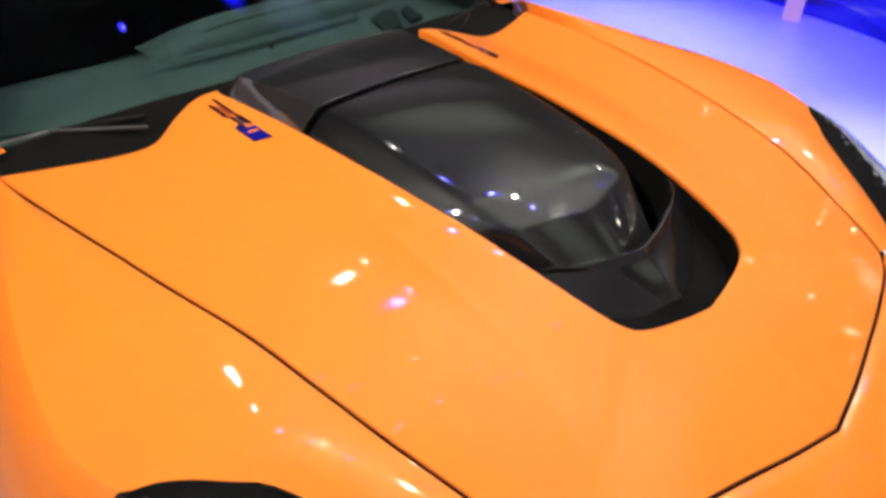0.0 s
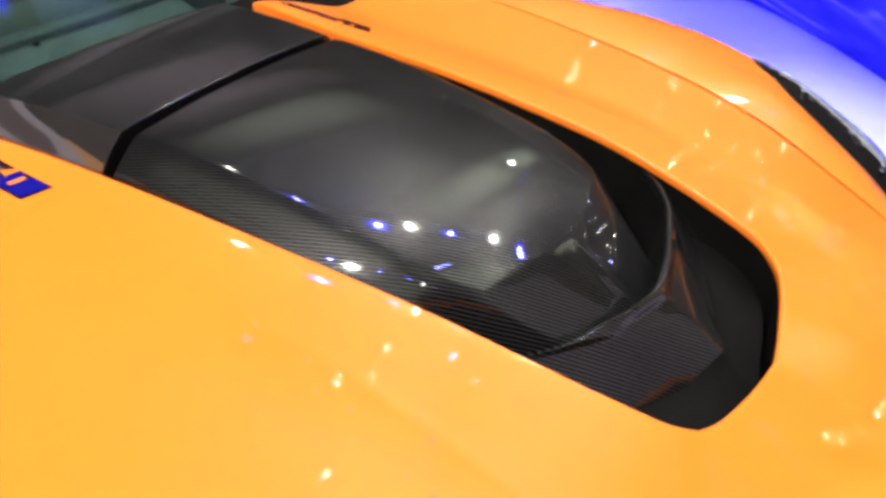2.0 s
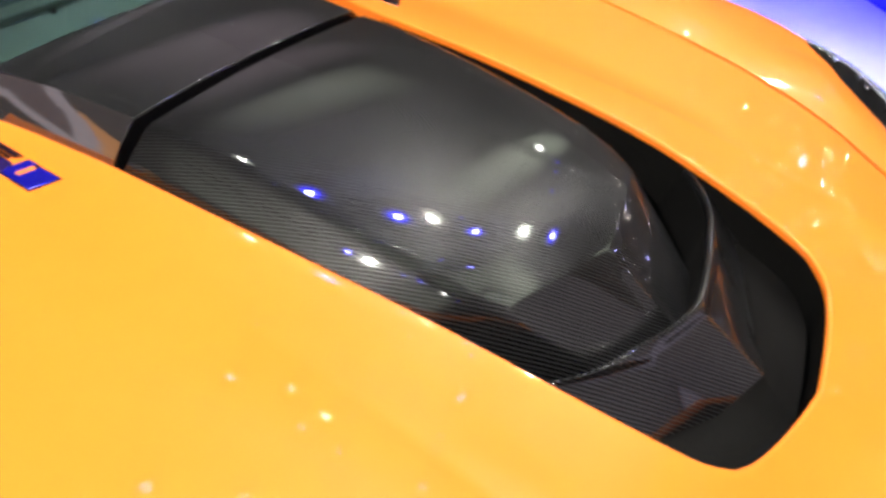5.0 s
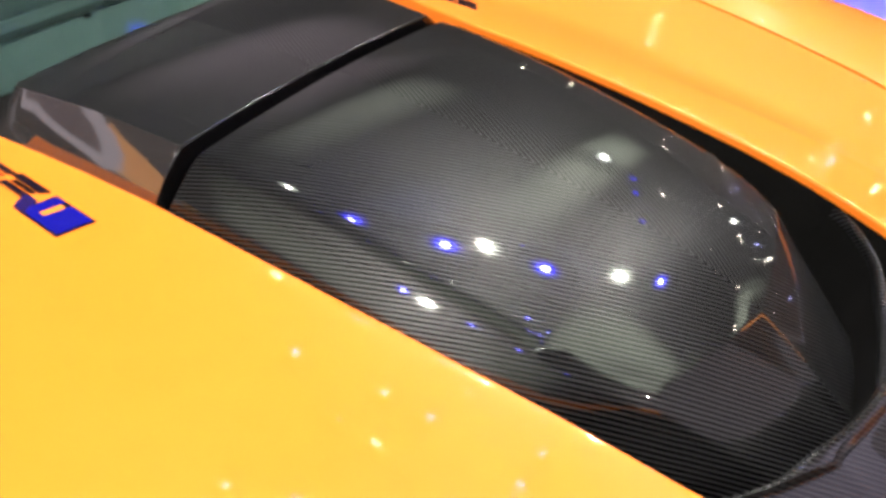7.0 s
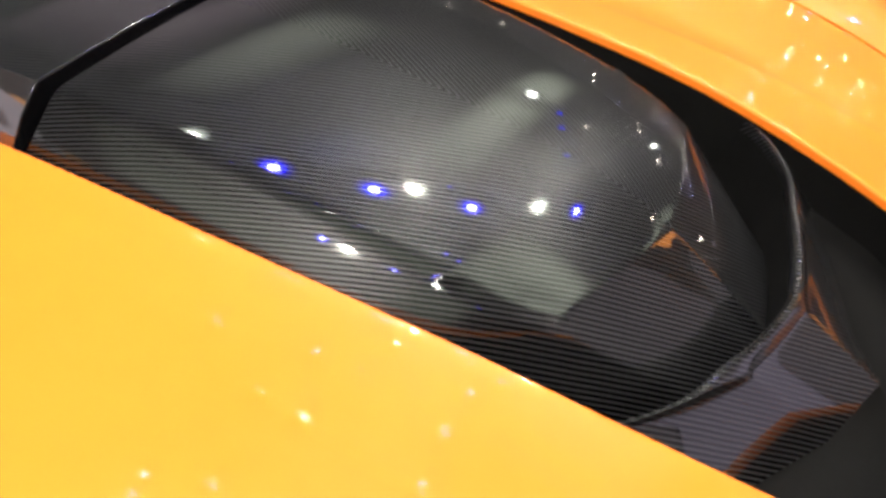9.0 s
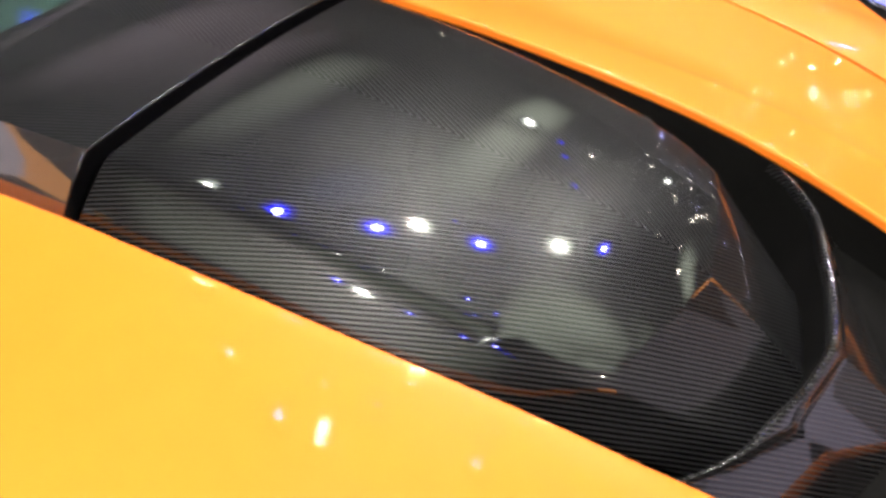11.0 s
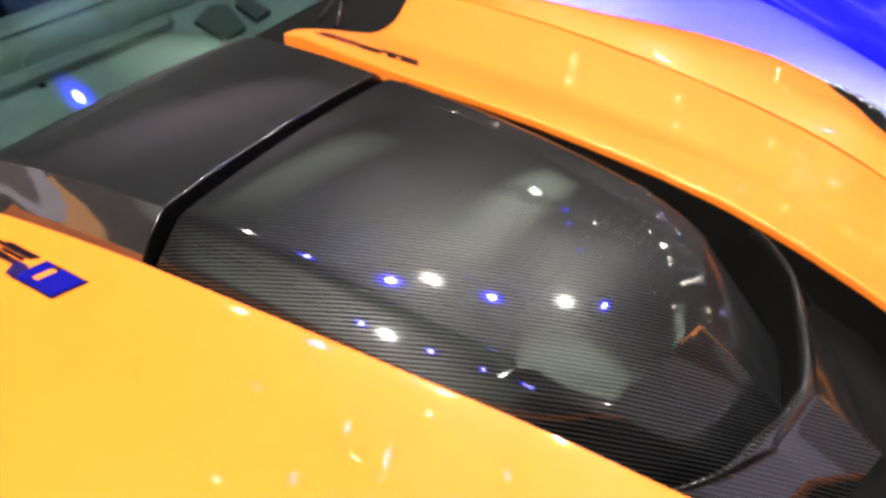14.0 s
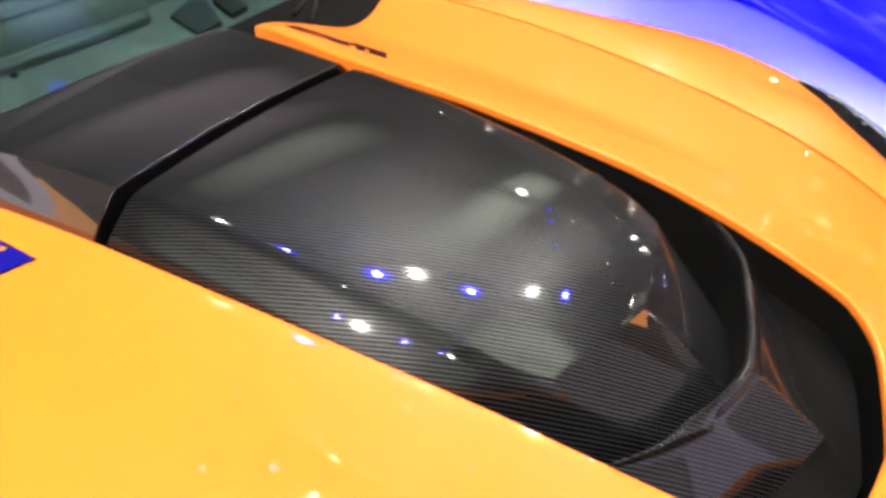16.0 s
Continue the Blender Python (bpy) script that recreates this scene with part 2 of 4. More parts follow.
def curve(knots, n):
    """A smooth line through knots (Catmull-Rom by chord), n points at even steps."""
    k = np.array(knots, float)
    p = np.vstack([2 * k[0] - k[1], k, 2 * k[-1] - k[-2]])
    d = np.cumsum(np.r_[0, np.sqrt(np.maximum(np.linalg.norm(np.diff(p, axis=0), axis=1), 1e-9))])
    out = []
    for i in range(1, len(p) - 2):
        for t in np.linspace(d[i], d[i + 1], 24, endpoint=False):
            a1 = (d[i] - t) / (d[i] - d[i - 1]) * p[i - 1] + (t - d[i - 1]) / (d[i] - d[i - 1]) * p[i]
            a2 = (d[i + 1] - t) / (d[i + 1] - d[i]) * p[i] + (t - d[i]) / (d[i + 1] - d[i]) * p[i + 1]
            a3 = (d[i + 2] - t) / (d[i + 2] - d[i + 1]) * p[i + 1] + (t - d[i + 1]) / (d[i + 2] - d[i + 1]) * p[i + 2]
            b1 = (d[i + 1] - t) / (d[i + 1] - d[i - 1]) * a1 + (t - d[i - 1]) / (d[i + 1] - d[i - 1]) * a2
            b2 = (d[i + 2] - t) / (d[i + 2] - d[i]) * a2 + (t - d[i]) / (d[i + 2] - d[i]) * a3
            out.append((d[i + 1] - t) / (d[i + 1] - d[i]) * b1 + (t - d[i]) / (d[i + 1] - d[i]) * b2)
    out = np.array(out + [p[-2]])
    s = np.r_[0, np.cumsum(np.linalg.norm(np.diff(out, axis=0), axis=1))]
    q = np.linspace(0, s[-1], n)
    return np.stack([np.interp(q, s, out[:, j]) for j in range(3)], 1)


def grid(rows):
    """Vertices and faces of a sheet given as rows of points."""
    rows = [np.asarray(r) for r in rows]
    n = len(rows[0])
    v = [p for r in rows for p in r]
    f = [(i * n + j, i * n + j + 1, (i + 1) * n + j + 1, (i + 1) * n + j) for i in range(len(rows) - 1) for j in range(n - 1)]
    return v, f


def mirrored(v, f):
    """The same sheet with its mirror image over the car's middle plane."""
    n = len(v)
    return list(v) + [(p[0], -p[1], p[2]) for p in v], list(f) + [tuple(n + i for i in reversed(q)) for q in f]


def flipped(v):
    return [(p[0], -p[1], p[2]) for p in v]


def coons(a, b, c, d, nv):
    """A patch between the lines a (v=0) and b (v=1), with ends c (u=0) and d (u=1), as nv rows from a to b."""
    a, b = np.asarray(a), np.asarray(b)
    n = len(a)
    u = np.linspace(0, 1, n)[:, None]
    c, d = np.asarray(c), np.asarray(d)
    rows = []
    for i, v in enumerate(np.linspace(0, 1, nv)):
        lin = (1 - v) * a + v * b
        side = (1 - u) * c[i] + u * d[i]
        corner = (1 - u) * ((1 - v) * a[0] + v * b[0]) + u * ((1 - v) * a[-1] + v * b[-1])
        rows.append(lin + side - corner)
    return rows


def straight(a, b, n):
    return np.linspace(np.asarray(a, float), np.asarray(b, float), n)


def box(bm, c, s, m=None):
    g = bmesh.ops.create_cube(bm, size=1.0)["verts"]
    bmesh.ops.scale(bm, vec=s, verts=g)
    if m is not None:
        bmesh.ops.transform(bm, matrix=m, verts=g)
    bmesh.ops.translate(bm, vec=c, verts=g)
    return g


def bevel(bm, r, seg=2):
    bmesh.ops.bevel(bm, geom=bm.edges[:], offset=r, segments=seg, affect="EDGES", profile=0.6)


def tube(bm, a, b, r, seg=10):
    a, b = Vector(a), Vector(b)
    g = bmesh.ops.create_cone(bm, cap_ends=True, segments=seg, radius1=r, radius2=r, depth=(b - a).length)["verts"]
    bmesh.ops.transform(bm, matrix=Matrix.Translation((a + b) / 2) @ (b - a).to_track_quat("Z", "Y").to_matrix().to_4x4(), verts=g)


def rolled(edge, inward, radius, depth, steps=5):
    """Rows that roll an edge over towards 'inward' (unit vectors, one per point) and down by depth."""
    edge, inward = np.asarray(edge), np.asarray(inward)
    rows = []
    for k in range(1, steps + 1):
        a = k / steps * math.pi / 2
        rows.append(edge + inward * radius * math.sin(a) - np.array([0, 0, radius * (1 - math.cos(a))]))
    rows.append(edge + inward * radius - np.array([0, 0, depth]))
    return rows


def normals2d(line):
    """Unit vectors square to a line in plan, to its left."""
    t = np.gradient(np.asarray(line)[:, :2], axis=0)
    t /= np.linalg.norm(t, axis=1)[:, None]
    return np.stack([-t[:, 1], t[:, 0], 0 * t[:, 0]], 1)


# ---------------------------------------------------------------- hall
def hall():
    bm = bmesh.new()
    box(bm, (0, 2, -0.1), (34, 34, 0.2))
    tagged(part("floor", bm, FLOOR), "polished white stage floor washed with blue light", "floor", kind="structure")
    bm = bmesh.new()
    box(bm, (0, 2, 9.1), (34, 34, 0.2))
    tagged(part("ceiling", bm, CEIL), "dark exhibition hall ceiling", "ceiling", kind="structure")
    for nm, c, s in (("wall_north", (0, 19.1, 4.5), (34, 0.2, 9)), ("wall_south", (0, -15.1, 4.5), (34, 0.2, 9)),
                     ("wall_east", (17.1, 2, 4.5), (0.2, 34.4, 9)), ("wall_west", (-17.1, 2, 4.5), (0.2, 34.4, 9))):
        bm = bmesh.new()
        box(bm, c, s)
        tagged(part(nm, bm, WALL), "dark painted exhibition hall wall", "wall", kind="structure")
    wall = tagged(empty("led_wall"), "low curved LED screen wall glowing with deep blue waves", "screen")
    arc = curve([(-6.5, 3.9, 0), (-4.0, 4.3, 0), (-2.0, 4.42, 0), (-1.1, 4.34, 0), (-0.15, 4.12, 0), (0.62, 3.47, 0), (1.15, 2.75, 0), (1.5, 2.0, 0)], 70)
    out = normals2d(arc)
    up = np.array([0, 0, 1.0])
    obj("screen", *grid([arc + up * h for h in (0.004, 0.15, 0.3, 0.45)]), SCREEN, wall)
    obj("frame", *grid([arc - out * 0.01 + up * 0.452, arc - out * 0.01 + up * 0.47, arc + out * 0.14 + up * 0.47, arc + out * 0.14]), HOUSING, wall, smooth=False)
    col = tagged(empty("light_column"), "slim upright column glowing pale pink", "column")
    col.location = (-0.84, 4.13, 0)
    bm = bmesh.new()
    tube(bm, (0, 0, 0.02), (0, 0, 0.9), 0.055, 24)
    part("tube", bm, PINK, col, smooth=True)
    bm = bmesh.new()
    tube(bm, (0, 0, 0), (0, 0, 0.02), 0.058, 24)
    part("base", bm, PINK, col)
    # unseen glowing wall, added for the violet reflection in the front facets
    far = tagged(empty("violet_reflection_wall"), "wide unseen wall added so the carbon mirrors a violet grey glow", "screen")
    far.location = (9.6, 1.0, 0)
    bm = bmesh.new()
    box(bm, (0, 0, 4.45), (0.06, 15, 8.7))
    part("screen", bm, VIOLET, far)
    bm = bmesh.new()
    box(bm, (0.12, 0, 4.42), (0.16, 15.2, 8.8))
    part("frame", bm, HOUSING, far)
    # second unseen glow, added low down to lighten the scoop ramp
    strip = tagged(empty("lilac_glow_wall"), "low lilac glowing wall, unseen, added to brighten the scoop ramp", "screen")
    strip.location = (9.2, 3.4, 0)
    bm = bmesh.new()
    box(bm, (0, 0, 1.5), (0.06, 9.0, 1.9))
    part("screen", bm, LILAC, strip)
    bm = bmesh.new()
    box(bm, (0.1, 0, 1.26), (0.12, 9.1, 2.5))
    part("frame", bm, HOUSING, strip)
    # unseen orange boards, added so the carbon creases catch an orange line
    for at, turn, width, z, tall in (((7.3, 8.6, 0), 50, 0.5, 4.0, 3.4), ((8.3, -4.0, 0), -25, 1.6, 1.5, 0.5)):
        board = tagged(empty("hoarding"), "unseen orange glowing board on posts, added for orange glints on carbon creases", "hoarding", group="lit hoardings")
        board.matrix_world = pose(*at, 0, 0, turn)
        bm = bmesh.new()
        box(bm, (0, 0, z), (0.05, width, tall))
        part("face", bm, ORANGE_GLOW, board)
        for k in (-1, 0, 1):
            bm = bmesh.new()
            box(bm, (0.07, k * width * 0.45, z / 2 + tall / 4), (0.08, 0.08, z + tall / 2))
            part("post", bm, STEEL, board)
    # unseen pale glow, added to give the cowl cover's side a grey reflection
    low = tagged(empty("pale_reflection_wall"), "long unseen pale glowing wall, added to be mirrored in the cowl side", "screen")
    low.location = (-8.5, -14.4, 0)
    bm = bmesh.new()
    box(bm, (0, 0, 2.1), (15.0, 0.06, 4.0))
    part("screen", bm, PALE, low)
    bm = bmesh.new()
    box(bm, (0, -0.12, 2.08), (15.2, 0.16, 4.14))
    part("frame", bm, HOUSING, low)
    # unseen panels added overhead for soft patches, tints and fill on the carbon
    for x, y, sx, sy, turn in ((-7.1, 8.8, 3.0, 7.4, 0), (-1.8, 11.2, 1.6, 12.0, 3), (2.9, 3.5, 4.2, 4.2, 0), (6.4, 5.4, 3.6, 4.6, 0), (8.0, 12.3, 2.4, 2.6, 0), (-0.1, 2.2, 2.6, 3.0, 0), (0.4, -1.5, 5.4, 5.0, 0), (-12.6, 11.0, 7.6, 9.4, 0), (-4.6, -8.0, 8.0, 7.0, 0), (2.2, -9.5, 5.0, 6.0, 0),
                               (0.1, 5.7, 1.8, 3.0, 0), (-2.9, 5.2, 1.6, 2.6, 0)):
        p = tagged(empty("reflection_panel"), "large dim overhead panel, unseen, placed for reflections in the carbon", "light", group="ceiling light panels")
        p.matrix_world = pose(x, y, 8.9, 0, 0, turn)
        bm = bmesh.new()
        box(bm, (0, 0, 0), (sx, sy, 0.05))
        part("glow_face", bm, PANEL_BLUE if x in (0.1, -2.9) else PANEL_VIOLET if x < -10 else PANEL_MID if x in (-0.1, 0.4, 6.4) else PANEL_DIM if x < -4.3 or y < 0 else PANEL_FRONT if x > 2 else PANEL, p)
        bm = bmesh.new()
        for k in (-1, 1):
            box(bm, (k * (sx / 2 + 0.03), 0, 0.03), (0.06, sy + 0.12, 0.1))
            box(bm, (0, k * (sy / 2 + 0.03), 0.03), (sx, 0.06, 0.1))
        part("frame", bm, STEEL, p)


def truss(y, z, x0, x1, slope):
    t = tagged(empty("lighting_truss"), "square black steel lighting truss under the ceiling", "truss", group="lighting trusses")
    dy = slope * (x1 - x0)
    for oy in (-0.14, 0.14):
        for oz in (0.0, 0.28):
            bm = bmesh.new()
            tube(bm, (x0, y + oy, z + oz), (x1, y + dy + oy, z + oz), 0.025, 8)
            part("chord", bm, STEEL, t, smooth=True)
    n = int((x1 - x0) / 0.4)
    for i in range(n):
        a, b = x0 + i * 0.4, x0 + (i + 1) * 0.4
        for oy in (-0.14, 0.14):
            bm = bmesh.new()
            tube(bm, (a, y + slope * (a - x0) + oy, z + 0.28 * (i % 2)), (b, y + slope * (b - x0) + oy, z + 0.28 * ((i + 1) % 2)), 0.012, 6)
            part("brace", bm, STEEL, t, smooth=True)
    for x in (x0 + 0.5, x1 - 0.5):
        bm = bmesh.new()
        tube(bm, (x, y + slope * (x - x0), z + 0.28), (x, y + slope * (x - x0), 9.0), 0.012, 6)
        part("hanger", bm, STEEL, t)
    return t


def hang(e, at):
    """A thin drop pole from the ceiling that carries a lamp."""
    bm = bmesh.new()
    tube(bm, (0, 0, 0.03), (0, 0, 9.02 - at[2]), 0.012, 6)
    p = part("drop_pole", bm, STEEL, e)
    p.matrix_world = Matrix.Translation(at)


def stage_lamp(at, target, kind, r=0.09):
    """A spotlight that hangs below a truss and points at target."""
    white = kind == "white"
    e = tagged(empty("stage_spotlight"), "round white stage spotlight in a black housing" if white else "stage spotlight with a blue ring and a white core",
               "spotlight", group="stage spotlights")
    e.matrix_world = look(at, target)
    bm = bmesh.new()
    tube(bm, (0, 0, 0.012), (0, 0, 0.3), r * 3.7, 20)
    part("housing", bm, HOUSING, e, smooth=False)
    # glowing disc behind the face that draws the lamp's soft halo
    bm = bmesh.new()
    bmesh.ops.create_circle(bm, cap_ends=True, segments=28, radius=r * (3.6 if white else 2.2))
    bmesh.ops.translate(bm, vec=(0, 0, 0.006), verts=bm.verts[:])
    part("backing", bm, HALO_WHITE if white else HALO_BLUE, e)
    bm = bmesh.new()
    bmesh.ops.create_circle(bm, cap_ends=True, segments=24, radius=r)
    part("lamp_face", bm, LAMP_WHITE if white else LAMP_BLUE, e)
    if not white:
        bm = bmesh.new()
        bmesh.ops.create_circle(bm, cap_ends=True, segments=20, radius=r * 0.45)
        bmesh.ops.translate(bm, vec=(0, 0, -0.006), verts=bm.verts[:])
        part("lamp_core", bm, LAMP_CORE, e)
    for s in (-1, 1):
        bm = bmesh.new()
        box(bm, (s * r * 3.8, 0, 0.18), (0.01, 0.04, 0.3))
        part("yoke", bm, HOUSING, e)
    hang(e, at)
    return e


def led_strip(at, length):
    e = tagged(empty("led_bar"), "short blue LED bar on the truss", "light", group="blue bars on the truss")
    e.matrix_world = Matrix.Translation(at)
    bm = bmesh.new()
    box(bm, (0, 0, 0.0), (length * 0.8, 0.03, 0.03))
    part("lamp_face", bm, LAMP_STRIP, e)
    bm = bmesh.new()
    box(bm, (0, 0, 0.04), (length + 0.02, 0.08, 0.05))
    part("housing", bm, HOUSING, e)
    hang(e, at)


hall()


def cowl_reflection_board(at):
    # added out of view, its outlines cut to the pattern mirrored in the cowl side
    sign = tagged(empty("cowl_reflection_board"), "unseen board whose dark, pale and orange shapes mirror in the cowl side", "sign")
    sign.matrix_world = look(at, (-0.13, -0.23, 0.96))
    for nm, depth, m, outline in (("field", 0.0, BOARD_DARK, ((-1.8, -0.36), (0.6, -0.36), (0.95, -0.28), (0.75, 0.0), (0.45, 0.24), (-0.2, 0.36), (-1.8, 0.36))),
                                  ("border", 0.05, BOARD_PALE, ((-1.9, -0.62), (1.15, -0.6), (1.3, -0.3), (1.05, 0.2), (0.7, 0.5), (-0.1, 0.56), (-1.9, 0.56))),
                                  ("accent", 0.10, BOARD_ORANGE, ((0.6, -0.6), (1.7, -0.25), (1.82, 0.0), (1.55, 0.35), (1.1, 0.6), (0.5, 0.62)))):
        bm = bmesh.new()
        lower = bm.faces.new([bm.verts.new((x, y, depth)) for x, y in outline])
        top = bmesh.ops.extrude_face_region(bm, geom=[lower])
        bmesh.ops.translate(bm, vec=(0, 0, 0.045), verts=[v for v in top["geom"] if isinstance(v, bmesh.types.BMVert)])
        bmesh.ops.recalc_face_normals(bm, faces=bm.faces[:])
        part(nm, bm, m, sign)
    for x in (-1.1, 1.1):
        bm = bmesh.new()
        tube(bm, (0, 0, 0), (0, 0, 9.0 - at[2]), 0.01, 6)
        c = part("cable", bm, STEEL, sign)
        c.matrix_world = Matrix.Translation(sign.matrix_world @ Vector((x, 0.5, 0.03)))


cowl_reflection_board((-5.9, -4.3, 3.98))
truss(1.4, 5.93, -3.6, 2.4, 0.5)
AIM = (0.3, 0.3, 0.9)
for x, y, k in ((-3.00, 2.18, "white"), (-1.90, 2.11, "blue"), (-0.98, 2.50, "blue"), (-0.71, 2.91, "white"), (-0.03, 3.14, "blue"), (0.79, 4.04, "white"), (1.60, 4.66, "blue")):
    stage_lamp((x, y, 5.74), AIM, k, (0.085 if x > 0 else 0.068) if k == "white" else 0.12)
for x, y in ((-2.26, 2.29), (-1.32, 2.70), (-0.41, 3.37)):
    led_strip((x, y, 5.74), 0.2)
truss(6.6, 5.93, -3.0, 3.0, 0.5)
for x, y in ((-1.01, 7.50), (2.30, 9.30)):
    stage_lamp((x, y, 5.74), AIM, "white", 0.055)
for x, y in ((-0.37, 7.31), (-0.12, 6.74), (0.35, 5.90)):
    led_strip((x, y, 5.74), 0.14)
truss(-3.55, 5.1, -4.0, 4.0, 0.0)
for x, k in ((-0.73, "blue"), (-0.40, "white"), (0.22, "blue"), (0.95, "blue"), (1.42, "white"), (2.2, "blue")):
    stage_lamp((x, -3.46, 5.0), AIM, k, 0.065 if k == "white" else 0.06)

truss(0.62, 5.2, -3.4, 2.2, 0.06)
for x, y, k, r in ((-0.62, 0.18, "white", 0.024), (-1.60, 0.30, "blue", 0.022), (-1.00, 0.05, "blue", 0.022), (0.60, 0.95, "blue", 0.024), (0.58, 0.57, "blue", 0.026),
                   (0.76, 1.45, "blue", 0.022), (0.38, 1.50, "blue", 0.022), (-0.80, 0.55, "blue", 0.018), (-0.36, -0.05, "blue", 0.018), (-0.40, 0.60, "blue", 0.02),
                   (-0.33, 1.15, "white", 0.014)):
    stage_lamp((x, y, 5.0), AIM, k, r)

# the light that these spotlights throw on the car, a front fill, and the blue wash on the stage
spot("truss_spot_light", (-0.71, 2.87, 5.67), (0.2, -0.1, 0.9), 760, WHITE, 44, 0.03)
spot("truss_spot_light", (0.75, 3.99, 5.67), (0.4, -0.1, 0.9), 760, WHITE, 44, 0.03)
# fill added to lighten the front facets; no spotlight hangs here
spot("front_fill_light", (4.2, -1.0, 4.6), (0.6, -0.05, 0.85), 300, WHITE, 24, 0.03)
spot("side_spot_light", (-0.38, -3.41, 4.93), (0.0, -0.36, 0.9), 980, WHITE, 40, 0.03)
for x in (-3.4, -1.2, 0.6):
    spot("blue_wash_light", (x, 3.7, 5.0), (x, 3.6, 0), 1300, BLUE, 60, 0.3)
spot("white_wash_light", (0.4, 2.2, 5.0), (0.4, 2.2, 0), 1050, (0.85, 0.88, 1.0), 26, 0.3)
spot("white_wash_light", (-1.3, 2.8, 5.0), (-1.3, 2.8, 0), 800, (0.85, 0.88, 1.0), 30, 0.3)

# small lamps of the hall, far off beyond the car
def downlight(at, k, r=0.03):
    e = tagged(empty("hall_downlight"), "small warm downlight hanging in the hall", "light", group="hall downlights")
    e.matrix_world = look(at, AIM)
    bm = bmesh.new()
    bmesh.ops.create_circle(bm, cap_ends=True, segments=16, radius=r)
    part("lamp_face", bm, LAMP_FAR if k % 4 else LAMP_CORE, e)
    bm = bmesh.new()
    tube(bm, (0, 0, 0.005), (0, 0, 0.2), 0.09, 14)
    part("housing", bm, HOUSING, e)
    bm = bmesh.new()
    tube(bm, (0, 0, 0), (0, 0, 9.0 - at[2]), 0.008, 6)
    c = part("cable", bm, HOUSING, e)
    c.matrix_world = Matrix.Translation(at)


for k in range(18):
    a = radians(52 + 2.2 * k + 5 * math.sin(k * 2.3))
    d = 9.5 + 2.5 * math.sin(k * 1.7)
    downlight((0.8 + d * math.cos(a), min(d * math.sin(a), 14), 5.2 + 1.4 * math.sin(k * 3.1)), k, 0.02)
random.seed(8)
for k in range(9):
    downlight((random.uniform(2.6, 9.0), random.uniform(9.5, 16.5), random.uniform(7.6, 8.6)), k, 0.015)
random.seed(5)
for k in range(24):
    downlight((random.uniform(-3.6, 4.6), random.uniform(9.0, 16.0), random.uniform(4.8, 5.4)), k, 0.016)
for k in range(40):
    y = random.uniform(11.5, 18.0)
    downlight((random.uniform(0.2, 8.4), y, 0.9 + y * math.tan(radians(random.uniform(7, 19)))), k, 0.024)
for k in range(18):
    a, d = radians(random.uniform(61, 79)), random.uniform(9.5, 12.0)
    downlight((0.7 + d * math.cos(a), d * math.sin(a), 0.9 + d * math.tan(radians(random.uniform(20, 31)))), k, 0.013)

# ---------------------------------------------------------------- the car: shared lines (x forward, y across, z up)
car = tagged(empty("sports_car"), "orange sports car with a carbon engine cover through its hood", "car")

RIM_SIDE = curve([(-0.222, 0.280, 0.963), (-0.11, 0.264, 0.960), (0.0, 0.252, 0.957), (0.175, 0.241, 0.952), (0.320, 0.230, 0.943),
                  (0.447, 0.218, 0.931), (0.562, 0.204, 0.911), (0.67, 0.185, 0.886), (0.704, 0.175, 0.876), (0.726, 0.158, 0.866)], 64)
RIM_FRONT = curve([(0.726, 0.158, 0.866), (0.737, 0.138, 0.863), (0.746, 0.11, 0.860), (0.758, 0.055, 0.853), (0.766, 0.0, 0.848)], 24)
SEAM = curve([(-0.245, 0.706, 0.914), (-0.051, 0.681, 0.918), (0.100, 0.657, 0.917), (0.231, 0.633, 0.911), (0.391, 0.599, 0.900), (0.532, 0.575, 0.879),
              (0.641, 0.552, 0.854), (0.751, 0.519, 0.818), (0.83, 0.497, 0.79), (0.867, 0.478, 0.778)], 64)
NOSE = curve([(0.867, 0.478, 0.778), (0.892, 0.43, 0.779), (0.934, 0.284, 0.784), (0.954, 0.201, 0.780), (0.976, 0.108, 0.770), (0.996, 0.0, 0.757)], 24)
TAIL = curve([(-0.222, 0.280, 0.963), (-0.228, 0.32, 0.958), (-0.205, 0.385, 0.951), (-0.165, 0.455, 0.943), (-0.172, 0.52, 0.935), (-0.205, 0.61, 0.925),
              (-0.245, 0.706, 0.914)], 72)
NV = 72


def dome(u, v):
    """How far the hood lies below a straight line from the rim to the seam: a rounded bulge round the opening, then a shallow valley."""
    k = np.clip((v - 0.02) / 0.40, 0, 1)
    k = k * k * (3 - 2 * k)
    k *= 1 - np.clip((v - 0.42) / 0.58, 0, 1) ** 1.12
    deep = 0.021 * np.clip(1 - 1.15 * u, 0, 1) ** 0.7 + 0.004 * np.sin(math.pi * np.clip(u, 0, 1))
    return -deep * k + 0.004 * math.sin(math.pi * v) * np.sin(math.pi * u)


def hood_z(x, y):
    """Height of the hood at a place beside the opening."""
    yr, zr = np.interp(x, RIM_SIDE[:, 0], RIM_SIDE[:, 1]), np.interp(x, RIM_SIDE[:, 0], RIM_SIDE[:, 2])
    ys, zs = np.interp(x, SEAM[:, 0], SEAM[:, 1]), np.interp(x, SEAM[:, 0], SEAM[:, 2])
    v = (abs(y) - yr) / (ys - yr)
    u = np.interp(x, RIM_SIDE[:, 0], np.linspace(0, 0.73, len(RIM_SIDE)))
    return zr + (zs - zr) * v + dome(u, v)


